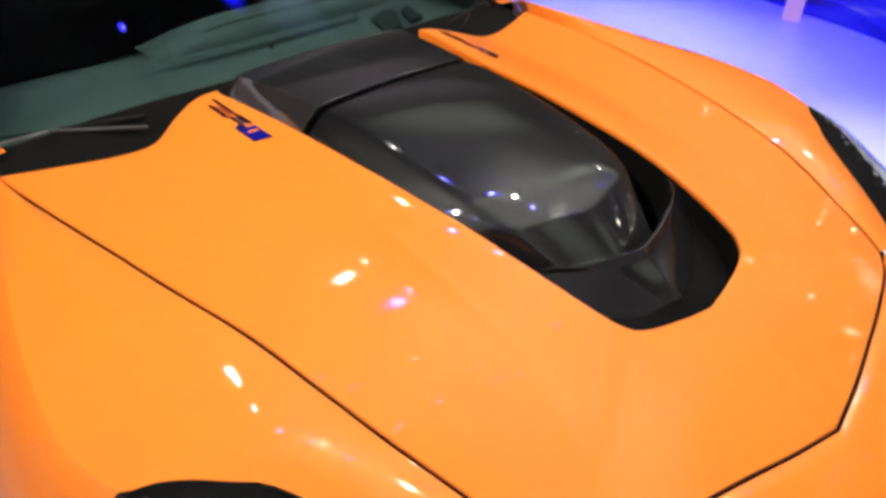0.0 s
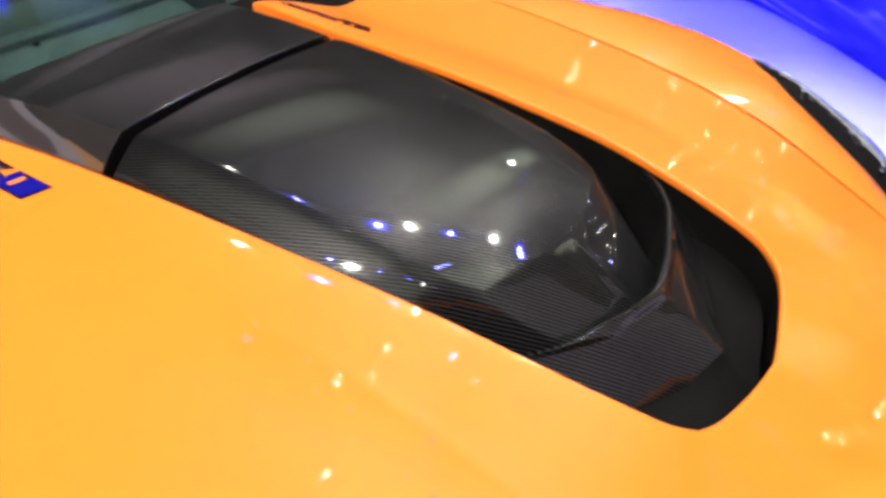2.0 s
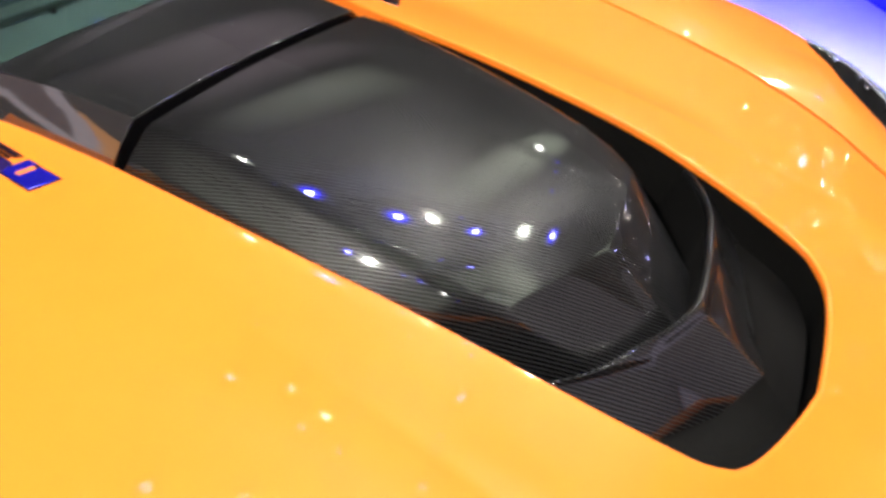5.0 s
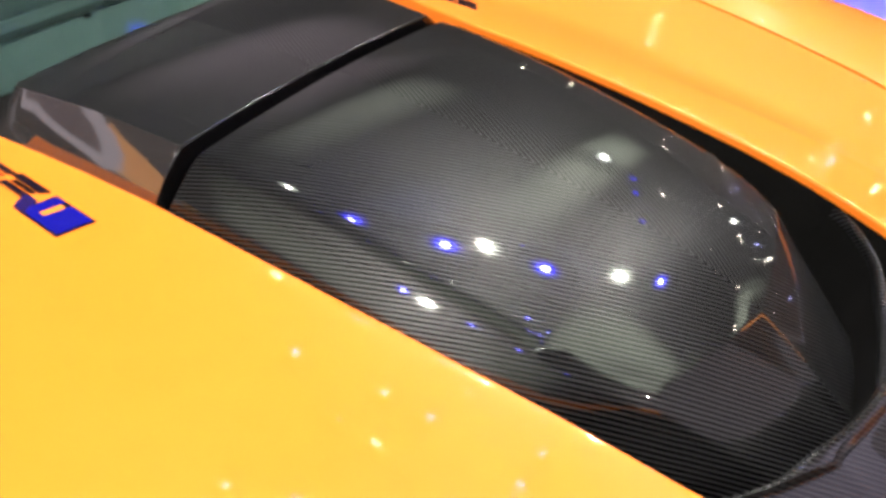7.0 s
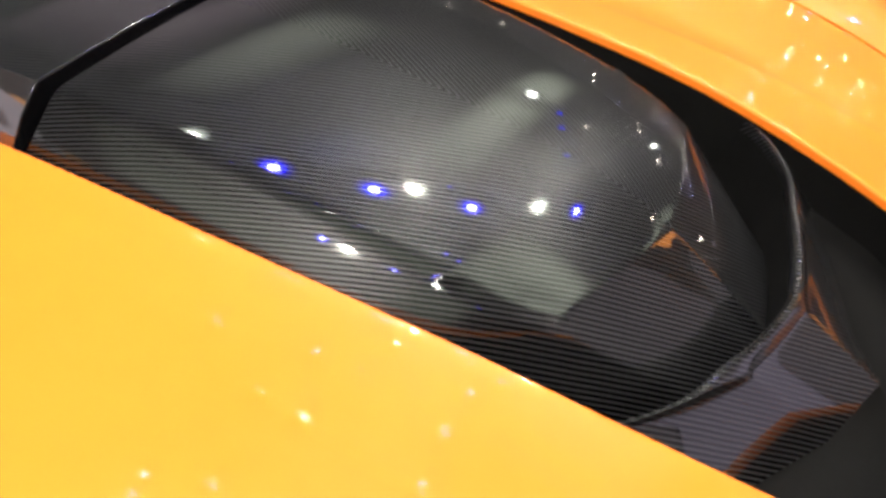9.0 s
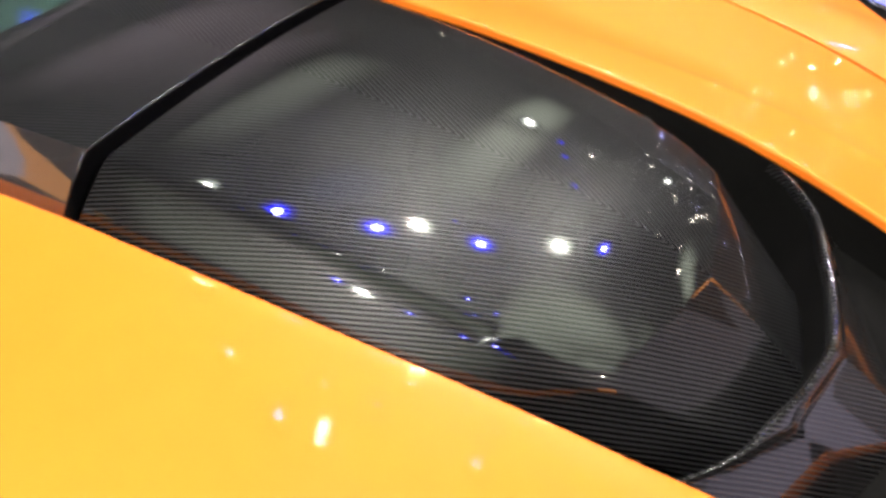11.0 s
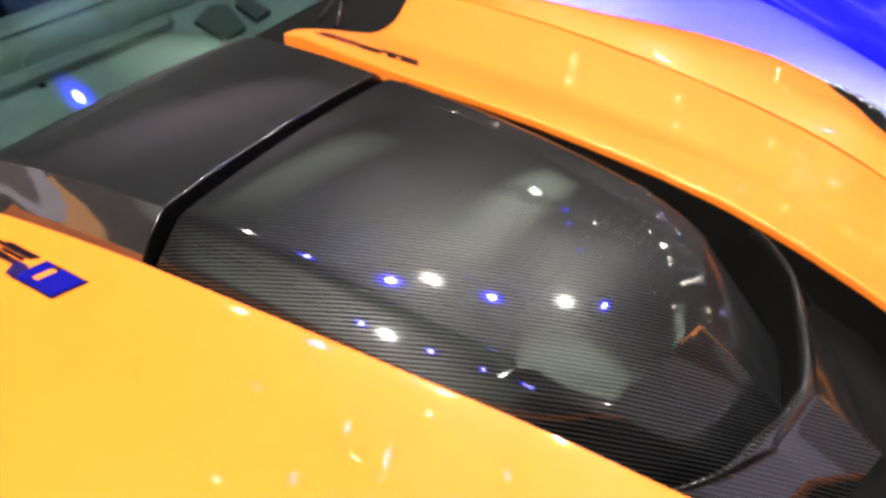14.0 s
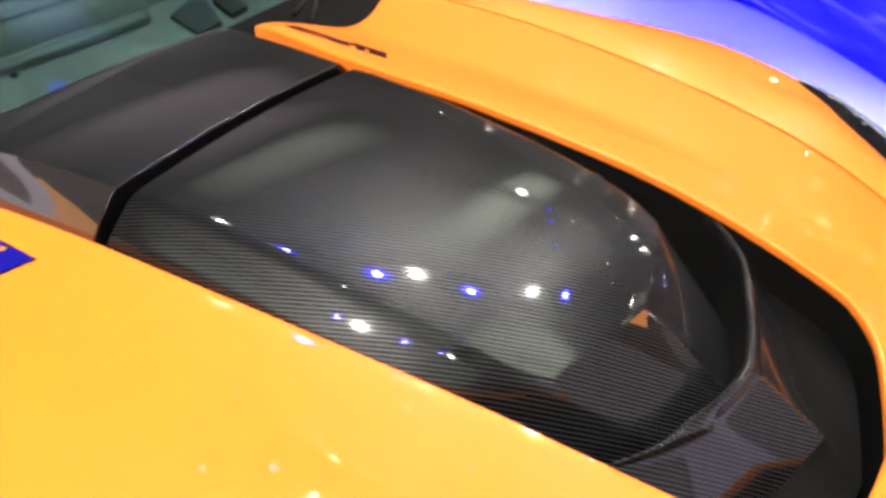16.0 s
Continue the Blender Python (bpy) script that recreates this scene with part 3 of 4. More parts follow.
def hood_half(far):
    """One half of the hood: the skin with its rolled edges, the liner and the orange flange."""
    a = np.vstack([RIM_SIDE, RIM_FRONT[1:]])
    inn = -normals2d(a)
    if inn[10][1] > 0:
        inn *= -1
    inn[-1] = (-1, 0, 0)
    back = np.interp(a[:, 0], (0.5, 0.72), (0.0125 if far else 0.005, 0.005))[:, None]
    a = a - inn * back
    a[0] = TAIL[0]
    a[-1][1] = 0
    b = np.vstack([SEAM, NOSE[1:]])
    d = straight(a[-1], b[-1], NV)
    rows = coons(a, b, TAIL, d, NV)
    for v, r in zip(np.linspace(0, 1, NV), rows):
        u = np.linspace(0, 1, len(a))
        r[:, 2] += dome(u, v)
        line = np.interp(r[:, 0], (0.3, 0.65, 0.72, 0.856, 0.95), (0.322, 0.326, 0.346, 0.378, 0.405))
        r[:, 2] += 0.0024 * np.exp(-np.abs(r[:, 1] - line) / 0.022) * np.clip((r[:, 0] - 0.22) / 0.2, 0, 1) * np.clip((0.93 - r[:, 0]) / 0.1, 0, 1)
        r[:, 2] += 0.003 * np.exp(-(r[:, 1] / 0.011) ** 2) * np.clip((r[:, 0] - 0.80) / 0.06, 0, 1)
    lip = rolled(a, inn, 0.0035, 0.010)
    k = int(np.argmin(np.abs(RIM_SIDE[:, 0] - 0.008)))
    wall = [lip[-1] + np.array([0, 0, 0.001]) - inn * 0.002, lip[-1] - inn * 0.003 - np.array([0, 0, 0.03]), lip[-1] - inn * 0.006 - np.array([0, 0, 0.10])]
    liner = grid([w[k:] for w in wall])
    flange = grid([w[:k + 1] + inn[:k + 1] * 0.0015 for w in wall[:2]])
    out = normals2d(b)
    if out[10][1] < 0:
        out *= -1
    out[-1] = (1, 0, 0)
    edge = rolled(b, out, 0.002, 0.004, 3)
    vv, ff = grid(list(reversed(lip)) + rows + edge)
    end = np.array([r[0] for r in rows])
    tail = rolled(end, np.array([(-1.0, 0, 0)] * len(end)), 0.004, 0.03, 3)
    v2, f2 = grid([end] + tail)
    n = len(vv)
    return (list(vv) + list(v2), list(ff) + [tuple(n + i for i in q) for q in f2]), liner, flange


def both(far, near):
    """Joins a far half and a near half into one sheet."""
    n = len(far[0])
    return list(far[0]) + flipped(near[0]), list(far[1]) + [tuple(n + i for i in reversed(q)) for q in near[1]]


def hood():
    far, near = hood_half(True), hood_half(False)
    obj("hood", *both(far[0], near[0]), PAINT, car, "glossy orange hood with a pointed opening")
    obj("opening_liner", *both(far[1], near[1]), MATTE, car, "black liner inside the hood opening")
    obj("inner_flange", *far[2], PAINT, car)
    obj("inner_flange", flipped(near[2][0]), near[2][1], PAINT, car)


hood()


def seam_strip():
    line = np.vstack([SEAM, NOSE[1:]])
    out = normals2d(line)
    if out[10][1] < 0:
        out *= -1
    out[-1] = (1, 0, 0)
    low = np.array([0, 0, -0.0052])
    v, f = grid([line - out * 0.004 + low, line + out * 0.016 + low])
    # dark strip laid under the seam to stand for the shade in its gap
    obj("seam_filler", *mirrored(v, f), MATTE, car)


seam_strip()

# fender: from the seam out over the shoulder and down the side; the lamp cuts its front end
SHOULDER = curve([(-0.30, 0.72, 0.925), (-0.12, 0.745, 0.926), (0.016, 0.79, 0.915), (0.169, 0.832, 0.902), (0.32, 0.86, 0.893), (0.43, 0.866, 0.888), (0.505, 0.846, 0.884)], 64)
LAMP_IN = curve([(0.505, 0.846, 0.884), (0.532, 0.797, 0.888), (0.575, 0.750, 0.886), (0.608, 0.713, 0.878), (0.70, 0.66, 0.842), (0.80, 0.615, 0.795), (0.90, 0.57, 0.735)], 40)
LAMP_OUT = curve([(0.505, 0.846, 0.884), (0.60, 0.875, 0.82), (0.70, 0.87, 0.76), (0.80, 0.845, 0.71), (0.88, 0.78, 0.675), (0.90, 0.57, 0.735)], 40)


def fenders():
    a = curve(SEAM[:, :3] + np.array([0.001, 0.0105, 0]), 104)
    b = np.vstack([SHOULDER, LAMP_IN[1:]])
    b = curve(b[::3], 104)
    rows = coons(a, b, straight(a[0], b[0], 14), straight(a[-1], b[-1], 14), 14)
    v = np.linspace(0, 1, 14)
    for i, r in enumerate(rows):
        r[:, 2] += 0.018 * math.sin(math.pi * v[i]) * np.linspace(1, 0.4, 104)
    inn = normals2d(a)
    if inn[10][1] > 0:
        inn *= -1
    lip = rolled(a, inn, 0.0015, 0.004, 3)
    side = []
    for k, (dy, z) in enumerate(((0.016, -0.010), (0.045, -0.05), (0.078, -0.12), (0.10, -0.22), (0.11, -0.40), (0.10, -0.62))):
        side.append(SHOULDER + np.array([0, dy, z]))
    def settle(line, sgn):
        """The far lamp sits a little lower and further forward than the near one."""
        q = np.array(line, float)
        if sgn > 0:
            k = np.clip((q[:, 0] - 0.2) / 0.3, 0, 1)[:, None]
            q = q + k * k * np.array([0.030, -0.013, -0.021]) * np.clip((q[:, 1:2] - 0.6) / 0.15, 0, 1)
        return q

    for sgn, nm in ((1, "fender"), (-1, "fender")):
        LI, LO = settle(LAMP_IN, sgn), settle(LAMP_OUT, sgn)
        vv, ff = grid([settle(r, sgn) for r in list(reversed(lip)) + rows])
        v2, f2 = grid([settle(r, sgn) for r in [SHOULDER] + side])
        n = len(vv)
        v3 = list(vv) + list(v2)
        f3 = list(ff) + [tuple(n + i for i in q) for q in f2]
        obj(nm, v3 if sgn > 0 else flipped(v3), f3, PAINT, car)
        # lamp: dark bowl, light units and clear cover
        mid = (LI + LO) / 2
        lift = np.stack([np.zeros(40), np.zeros(40), np.sin(np.linspace(0, math.pi, 40)) ** 0.8], 1)
        cover = [LI, (LI * 0.7 + LO * 0.3) + lift * 0.024, mid + lift * 0.042, (LI * 0.3 + LO * 0.7) + lift * 0.046, LO]
        backing = [r - (0.2 + lift) * (0, 0, (0.004, 0.018, 0.026, 0.036, 0.004)[i]) for i, r in enumerate(cover)]
        fl = (lambda q: q) if sgn > 0 else flipped
        vb, fb = grid(backing)
        lamp = obj("headlight", fl(vb), fb, MATTE, car, "slanted headlight with dark bezel, pale sheen strip and clear cover")
        vc, fc = grid(cover)
        c = obj("cover", fl(vc), fc, LENS, lamp)
        c.visible_shadow = False
        # satin strip added under the cover for the pale floor sheen on it
        vr, fr = grid([r - (0.2 + lift) * (0, 0, 0.008) + np.array([0, 0, o]) for r, o in
                       (((0.46 * LI + 0.54 * LO) + lift * 0.030, -0.006), ((0.44 * LI + 0.56 * LO) + lift * 0.036, 0.0), ((0.3 * LI + 0.7 * LO) + lift * 0.044, 0.0), (0.08 * LI + 0.92 * LO + lift * 0.020, 0.0))])
        obj("sheen_strip", fl(vr), fr, COVER_SHEEN, lamp, "satin strip added for the pale sheen on the clear cover")
        for i, t in enumerate(np.linspace(0.10, 0.88, 17)):
            w = 0.40 + 0.10 * math.sin(i * 2.4)
            p = ((1 - w) * LI + w * LO)[int(t * 39)] + lift[int(t * 39)] * 0.016
            size = 0.0045 + 0.002 * math.sin(i * 1.7)
            bm = bmesh.new()
            tube(bm, (p[0], sgn * p[1], p[2] - 0.012), (p[0] + 0.003, sgn * p[1], p[2] + 0.006), size, 10)
            bevel(bm, size * 0.35)
            part("light_unit", bm, CHROME, lamp, smooth=True)


fenders()


def doors():
    top = curve([(-0.302, 0.72, 0.925), (-0.6, 0.765, 0.935), (-1.0, 0.80, 0.945), (-1.75, 0.84, 0.955)], 30)
    rows = [top + np.array([0, -0.05, 0.004]), top]
    for dy, z in ((0.016, -0.010), (0.045, -0.05), (0.078, -0.12), (0.10, -0.22), (0.11, -0.40), (0.10, -0.62)):
        rows.append(top + np.array([0, dy, z]))
    v, f = grid(rows)
    obj("door", v, f, PAINT, car)
    obj("door", flipped(v), f, PAINT, car)


doors()


def fascia():
    a = np.vstack([np.array(NOSE) + np.array([0.0105, 0, -0.002])])
    side = curve([LAMP_IN[-1], (0.885, 0.53, 0.757), (0.878, 0.484, 0.776)], 16)
    top = np.vstack([side, a[1:]])
    rows = [top]
    for dx, dz in ((0.02, -0.006), (0.06, -0.022), (0.11, -0.05), (0.15, -0.10), (0.175, -0.18), (0.18, -0.30), (0.15, -0.45), (0.12, -0.60)):
        r = top.copy()
        r[:, 0] += dx
        r[:, 1] *= 1 + 0.25 * dx
        r[:, 2] += dz
        rows.append(r)
    lip = rolled(top, np.array([(-1.0, 0, 0)] * len(top)), 0.002, 0.02, 3)
    obj("front_bumper", *mirrored(*grid(list(reversed(lip)) + rows)), PAINT, car, "orange nose panel below the hood")


fascia()

# ---------------------------------------------------------------- carbon engine cover in the opening
def deck_z(x, y):
    """The crowned top of the engine cover."""
    crown = (0.227 + 0.2113 * x) * y * y + 25.78 * x * x * y ** 4
    roll = 0.0085 * np.clip((x + 0.25 * abs(y) - 0.43) / 0.09, 0, 1) ** 2 * np.clip(1 - abs(y) / 0.155, 0, 1)
    roll += 0.006 * np.clip((abs(y) - 0.09) / 0.068, 0, 1) ** 2 * np.clip((x - 0.40) / 0.08, 0, 1)
    return 0.9878 + 0.1009 * x - 0.9989 * x ** 2 + 2.1691 * x ** 3 - 2.0854 * x ** 4 - crown - roll


def on_deck(knots, n):
    c = curve([(x, y, 0) for x, y in knots], n)
    c[:, 2] = deck_z(c[:, 0], c[:, 1])
    return c


CREASE = on_deck([(0.029, 0.196), (0.12, 0.1915), (0.235, 0.187), (0.32, 0.183), (0.405, 0.176), (0.453, 0.170), (0.480, 0.158)], 48)
DECK_FRONT = on_deck([(0.480, 0.158), (0.4895, 0.137), (0.499, 0.10), (0.5055, 0.075), (0.5125, 0.045), (0.5183, 0.010), (0.520, 0.0)], 24)


def moulding(sheets, edges, radius, parent, name):
    """One moulded shell out of several sheets, its meeting edges rounded off."""
    bm = bmesh.new()
    for rows in sheets:
        v, f = grid(rows)
        vs = [bm.verts.new(p) for p in v]
        for q in f:
            bm.faces.new([vs[i] for i in q])
    bmesh.ops.remove_doubles(bm, verts=bm.verts[:], dist=1e-4)
    bmesh.ops.dissolve_degenerate(bm, dist=1e-5, edges=bm.edges[:])
    bmesh.ops.recalc_face_normals(bm, faces=bm.faces[:])
    bm.verts.ensure_lookup_table()
    tree = vertex_tree(bm)
    for r, lines in zip(radius, edges):
        chosen = set()
        for line in lines:
            near = [tree.find(p)[1] for p in line]
            for a, b in zip(near, near[1:]):
                e = bm.edges.get((bm.verts[a], bm.verts[b])) if a != b else None
                if e is not None:
                    chosen.add(e)
        bmesh.ops.bevel(bm, geom=list(chosen), offset=r, segments=4, affect="EDGES", profile=0.5, clamp_overlap=True)
        bm.verts.ensure_lookup_table()
        tree = vertex_tree(bm)
    return part(name, bm, CARBON, parent, smooth=True)


def vertex_tree(bm):
    tree = KDTree(len(bm.verts))
    for v in bm.verts:
        tree.insert(v.co, v.index)
    tree.balance()
    return tree


def engine_cover():
    e = empty("engine_cover")
    e.parent = car
    e["label"] = "glossy carbon fibre engine cover with faceted edges"
    nu, nv, nf = 44, 15, 9
    side = curve(CREASE, nu)
    u = np.linspace(0, 1, nu)
    edge_y, edge_x = DECK_FRONT[::-1, 1], DECK_FRONT[::-1, 0]
    apex, corner = DECK_FRONT[-1], CREASE[-1]
    low_mid, low_side = np.array((0.656, 0.0, 0.815)), corner + 0.19 * np.array((0.785, -0.365, -0.525))
    for_bevel, wide, sheets = [], [], []
    for s in (1, -1):
        v = np.linspace(0, 1, nv)
        deck = []
        for w in v:
            x = side[:, 0] + u ** 1.5 * (np.interp(w * corner[1], edge_y, edge_x) - corner[0])
            y = side[:, 1] * w
            deck.append(np.stack([x, s * y, deck_z(x, y)], 1))
        front_top = np.array([r[-1] for r in deck])
        bottom = straight(low_mid, low_side, nv) * (1, s, 1)
        face = [front_top * (1 - k) + bottom * k for k in np.linspace(0, 1, nf)]
        for i, r in enumerate(face):
            r[0] += np.array((0.0013, 0, 0.0017)) * min(1.0, i / 2.0)
        ridge = np.array([r[-1] for r in face])
        n = nu
        foot = side + np.stack([np.linspace(0, -0.040, n), np.full(n, 0.045), np.linspace(-0.040, -0.030, n)], 1)
        facet = [(side * (1 - k) + foot * k + np.array([0, 0.0003, 0.0008]) * math.sin(math.pi * k)) * (1, s, 1) for k in np.linspace(0, 1, 5)]
        facet.append((foot + np.array([0, 0.004, -0.09])) * (1, s, 1))
        seam = np.array([r[-1] for r in facet[:5]])
        tip = seam[-1] + np.array((0.06, 0.0, -0.075))
        outer = straight(seam[-1], tip, nf)
        cf = [seam if i == 0 else straight(ridge[i], outer[i], 5) for i in range(nf)]
        sheets += [deck, face, facet, cf]
        wide.append(deck[-1])
        for_bevel += [front_top, ridge, seam]
        if s > 0:
            for_bevel.append(np.array([r[0] for r in face]))
    moulding(sheets, [wide, for_bevel], (0.008, 0.0028), e, "shell")


engine_cover()

LIP = curve([(0.505, 0.232, 0.899), (0.526, 0.224, 0.902), (0.540, 0.214, 0.903), (0.556, 0.2, 0.903), (0.589, 0.154, 0.902), (0.604, 0.109, 0.900), (0.619, 0.066, 0.896), (0.630, 0.013, 0.893), (0.631, 0.0, 0.8925)], 32)


def scoop():
    """The carbon piece in front: a curved lip, two sloping faces that meet in the middle, and the tray round them."""
    e = empty("scoop_ramp")
    e.parent = car
    e["label"] = "carbon fibre air scoop with a curved lip"
    n = len(LIP)
    k1 = 16
    top = np.vstack([straight((0.556, 0.214, 0.893), (0.620, 0.098, 0.886), k1), straight((0.620, 0.098, 0.886), (0.643, 0.0, 0.880), n - k1 + 1)[1:]])
    bot = np.vstack([straight((0.62, 0.205, 0.838), (0.692, 0.066, 0.818), k1), straight((0.692, 0.066, 0.818), (0.716, 0.0, 0.836), n - k1 + 1)[1:]])
    sheets, fine = [], []
    for sgn in (1, -1):
        m = np.array((1, sgn, 1))
        band = [(LIP + np.array(o)) * m for o in ((-0.0060, 0, -0.0120), (-0.0056, 0, -0.0050), (-0.0046, 0, -0.0022), (-0.0026, 0, -0.0006), (0, 0, 0))]
        band += [(LIP * (1 - k) + top * k + np.array([0, 0, 0.0016 * math.sin(math.pi * k)])) * m for k in (0.25, 0.5, 0.75, 1.0)]
        face = [(top * (1 - k) + bot * k) * m for k in np.linspace(0, 1, 9)]
        sheets += [band, face]
        fine += [face[0], np.array([r[k1 - 1] for r in face])]
    fine.append(np.array([r[-1] for r in face]))
    moulding(sheets, [fine], (0.0035,), e, "ramp")
    back = [LIP + np.array([-0.006, 0, -0.012]), LIP + np.array([-0.008, 0, -0.025]), LIP + np.array([-0.02, 0, -0.12])]
    # matte black put on to stand for the dark hole behind the lip
    obj("lip_back", *mirrored(*grid(back)), MATTE, e)
    tray_out = np.vstack([RIM_SIDE[50:], RIM_FRONT[1:]]) + np.array([-0.004, -0.004, -0.052])
    tray_out = curve(tray_out[::2], n)
    tray_out[-1][1] = 0
    rows = [bot, bot * 0.97 + tray_out * 0.03 + np.array([0, 0, -0.002]), bot * 0.5 + tray_out * 0.5 + np.array([0, 0, -0.006]), tray_out]
    obj("tray", *mirrored(*grid(rows)), MATTE, e)


scoop()


def rear_cover():
    e = empty("cowl_cover")
    e.parent = car
    e["label"] = "glossy carbon fibre cover panel below the windshield"
    n = 24
    edge = curve([(0.0045, 0.196, 0.9815), (-0.10, 0.205, 0.9825), (-0.20, 0.216, 0.978), (-0.238, 0.219, 0.975), (-0.246, 0.214, 0.9735)], n)
    rows = [np.stack([edge[:, 0] - 0.004 * (1 - w * w), edge[:, 1] * w, edge[:, 2] + 0.005 * (1 - w * w)], 1) for w in np.linspace(0, 1, 15)]
    obj("top_panel", *mirrored(*grid(rows)), CARBON, e)
    foot = edge + np.stack([np.linspace(0, -0.004, n), np.linspace(0.042, 0.040, n), np.linspace(-0.046, -0.050, n)], 1)
    v, f = grid([edge * (1 - k) + foot * k + np.array([0, 0.0008, 0.0006]) * math.sin(math.pi * k) for k in np.linspace(0, 1, 9)] + [foot + np.array([0, 0.002, -0.06])])
    obj("side_panel", v, f, MIRROR_TRIM, e, "dark polished side of the cover")
    obj("side_panel", flipped(v), f, MIRROR_TRIM, e, "dark polished side of the cover")
    line = np.array([r[-1] for r in rows])
    v, f = grid([line, line + np.array([-0.004, 0, -0.004]), line + np.array([-0.006, 0, -0.05])])
    obj("back_edge", *mirrored(v, f), CARBON, e)
    front = np.vstack([np.array([r[0] for r in rows]), [edge[0] + (0, 0.003, -0.002), (edge[0] + foot[0]) / 2 + (0, 0.002, 0.002), foot[0], foot[0] + (0, 0.002, -0.06)]])
    v, f = grid([front, front + np.array([0.0006, 0, -0.0002]), front + np.array([0.0012, 0, -0.0009]), front + np.array([0.0014, 0, -0.0024]), front + np.array([0.0014, 0, -0.05])])
    obj("front_edge", *mirrored(v, f), GLOSS, e)
    # the dark seal in the gap
    g = [(0.014, 0.0, 0.950), (0.014, 0.12, 0.950), (0.014, 0.188, 0.946), (0.014, 0.212, 0.925), (0.014, 0.24, 0.897)]
    c = curve(g, 24)
    v, f = grid([c + np.array([-0.011, 0, -0.06]), c + np.array([-0.010, 0, -0.004]), c + np.array([-0.004, 0, 0.002]), c + np.array([0.004, 0, 0.002]), c + np.array([0.010, 0, -0.004]), c + np.array([0.011, 0, -0.06])])
    obj("gap_seal", *mirrored(v, f), MATTE, e)


rear_cover()


def engine_bay():
    bm = bmesh.new()
    box(bm, (0.3, 0, 0.62), (1.05, 1.1, 0.1))
    bevel(bm, 0.02)
    part("engine_bay_floor", bm, BLACK, car)


engine_bay()


# ---------------------------------------------------------------- windshield, dashboard, cowl
def windshield():
    n = 33
    ys = np.linspace(-0.70, 0.70, n)
    base = np.stack([-0.247 - 0.33 * ys ** 2 + 0.34 * ys ** 4, ys, 0.962 - 0.09 * ys ** 2], 1)
    rows = []
    for k in np.linspace(0, 1, 14):
        r = base.copy()
        r[:, 0] -= k * 0.78
        r[:, 1] *= 1 - 0.16 * k
        r[:, 2] += k * 0.386
        rows.append(r)
    head = rows[-1].copy()
    v, f = grid(rows)
    g = obj("windshield", v, f, GLASS, car, "raked windshield of green tinted glass")
    sol = g.modifiers.new("thickness", "SOLIDIFY")
    sol.thickness = 0.005
    sol.use_rim = False
    g.visible_shadow = False
    # black band and cowl between the glass and the hood
    cow = [base + np.array([0.004, 0, 0.001]), base + np.array([0.02, 0, -0.008])]
    front = base.copy()
    front[:, 0] = -0.19 + 0.0 * ys
    front[:, 2] = 0.90 - 0.03 * ys ** 2
    cow += [front * 0.5 + cow[-1] * 0.5 - np.array([0, 0, 0.01]), front]
    v, f = grid(cow)
    obj("cowl_panel", v, f, MATTE, car, "black plastic cowl panel")
    for s in (-1, 1):
        bm = bmesh.new()
        tube(bm, (-0.235, s * 0.43, 0.925), (-0.325, s * 0.583, 0.932), 0.0045, 8)
        tube(bm, (-0.325, s * 0.583, 0.932), (-0.345, s * 0.69, 0.925), 0.0045, 8)
        arm = part("wiper", bm, ROD if s < 0 else GLOSS, car, "grey wiper arm at rest on black cowl", smooth=True)
        bm = bmesh.new()
        tube(bm, (-0.262, s * 0.42, 0.937), (-0.37, s * 0.68, 0.928), 0.004, 8)
        part("blade", bm, RUBBER, arm, smooth=True)
        pil = [base[-1] * (1 - k) + rows[-1][-1] * k for k in np.linspace(0, 1, 8)]
        pil = np.array(pil)
        vv, ff = grid([pil + np.array([0, -0.005, 0.003]), pil + np.array([0.01, 0.02, 0.004]), pil + np.array([0.0, 0.05, -0.02]), pil + np.array([0, 0.05, -0.08])])
        obj("roof_pillar", vv if s > 0 else flipped(vv), ff, GLOSS, car)
    # dashboard below the glass
    n2 = 41
    yy = np.linspace(-0.66, 0.66, n2)
    rows = [np.stack([-0.255 - 0.20 * yy ** 2, yy, 0.950 - 0.09 * yy ** 2], 1), np.stack([-0.285 - 0.19 * yy ** 2, yy, 0.912 - 0.06 * yy ** 2], 1)]
    for x, z in ((-0.34, 0.899), (-0.44, 0.900), (-0.52, 0.902), (-0.60, 0.903), (-0.66, 0.898), (-0.70, 0.87), (-0.72, 0.78), (-0.74, 0.60)):
        rows.append(np.stack([x - 0.13 * yy ** 2, yy, z - 0.04 * yy ** 2], 1))
    v, f = grid(rows)
    d = obj("dashboard", v, f, DASH, car, "grey soft dashboard seen through the glass")
    # slot drawn as flat dark strips that stand for the shade in its recess
    sy = np.linspace(-0.30, 0.32, 30)
    c = np.stack([-0.520 - 0.06 * sy ** 2, sy, 0.9045 - 0.03 * sy ** 2], 1)
    w = np.clip(np.linspace(0.0, 0.07, 30), 0.002, 0.022)[:, None] * np.array([1, 0, 0])
    skew = np.clip((sy - 0.25) / 0.07, 0, 1)[:, None] * np.array([0, 0.016, 0])
    v, f = grid([c - 0.2 * w + skew, c + w - skew])
    obj("vent_slot", v, f, DASH_DARK, d)
    rim = c - 1.5 * w + skew * 1.5
    v, f = grid([rim, rim + np.array([0.0035, 0, 0.0006])])
    obj("slot_rim", v, f, DASH_DARK, d)
    end = straight(rim[-1], c[-1] + w[-1] - skew[-1], 8)
    v, f = grid([end + np.array([0, 0, 0.001]), end + np.array([0, 0.005, 0.001])])
    obj("slot_end", v, f, DASH_DARK, d)
    pad = []
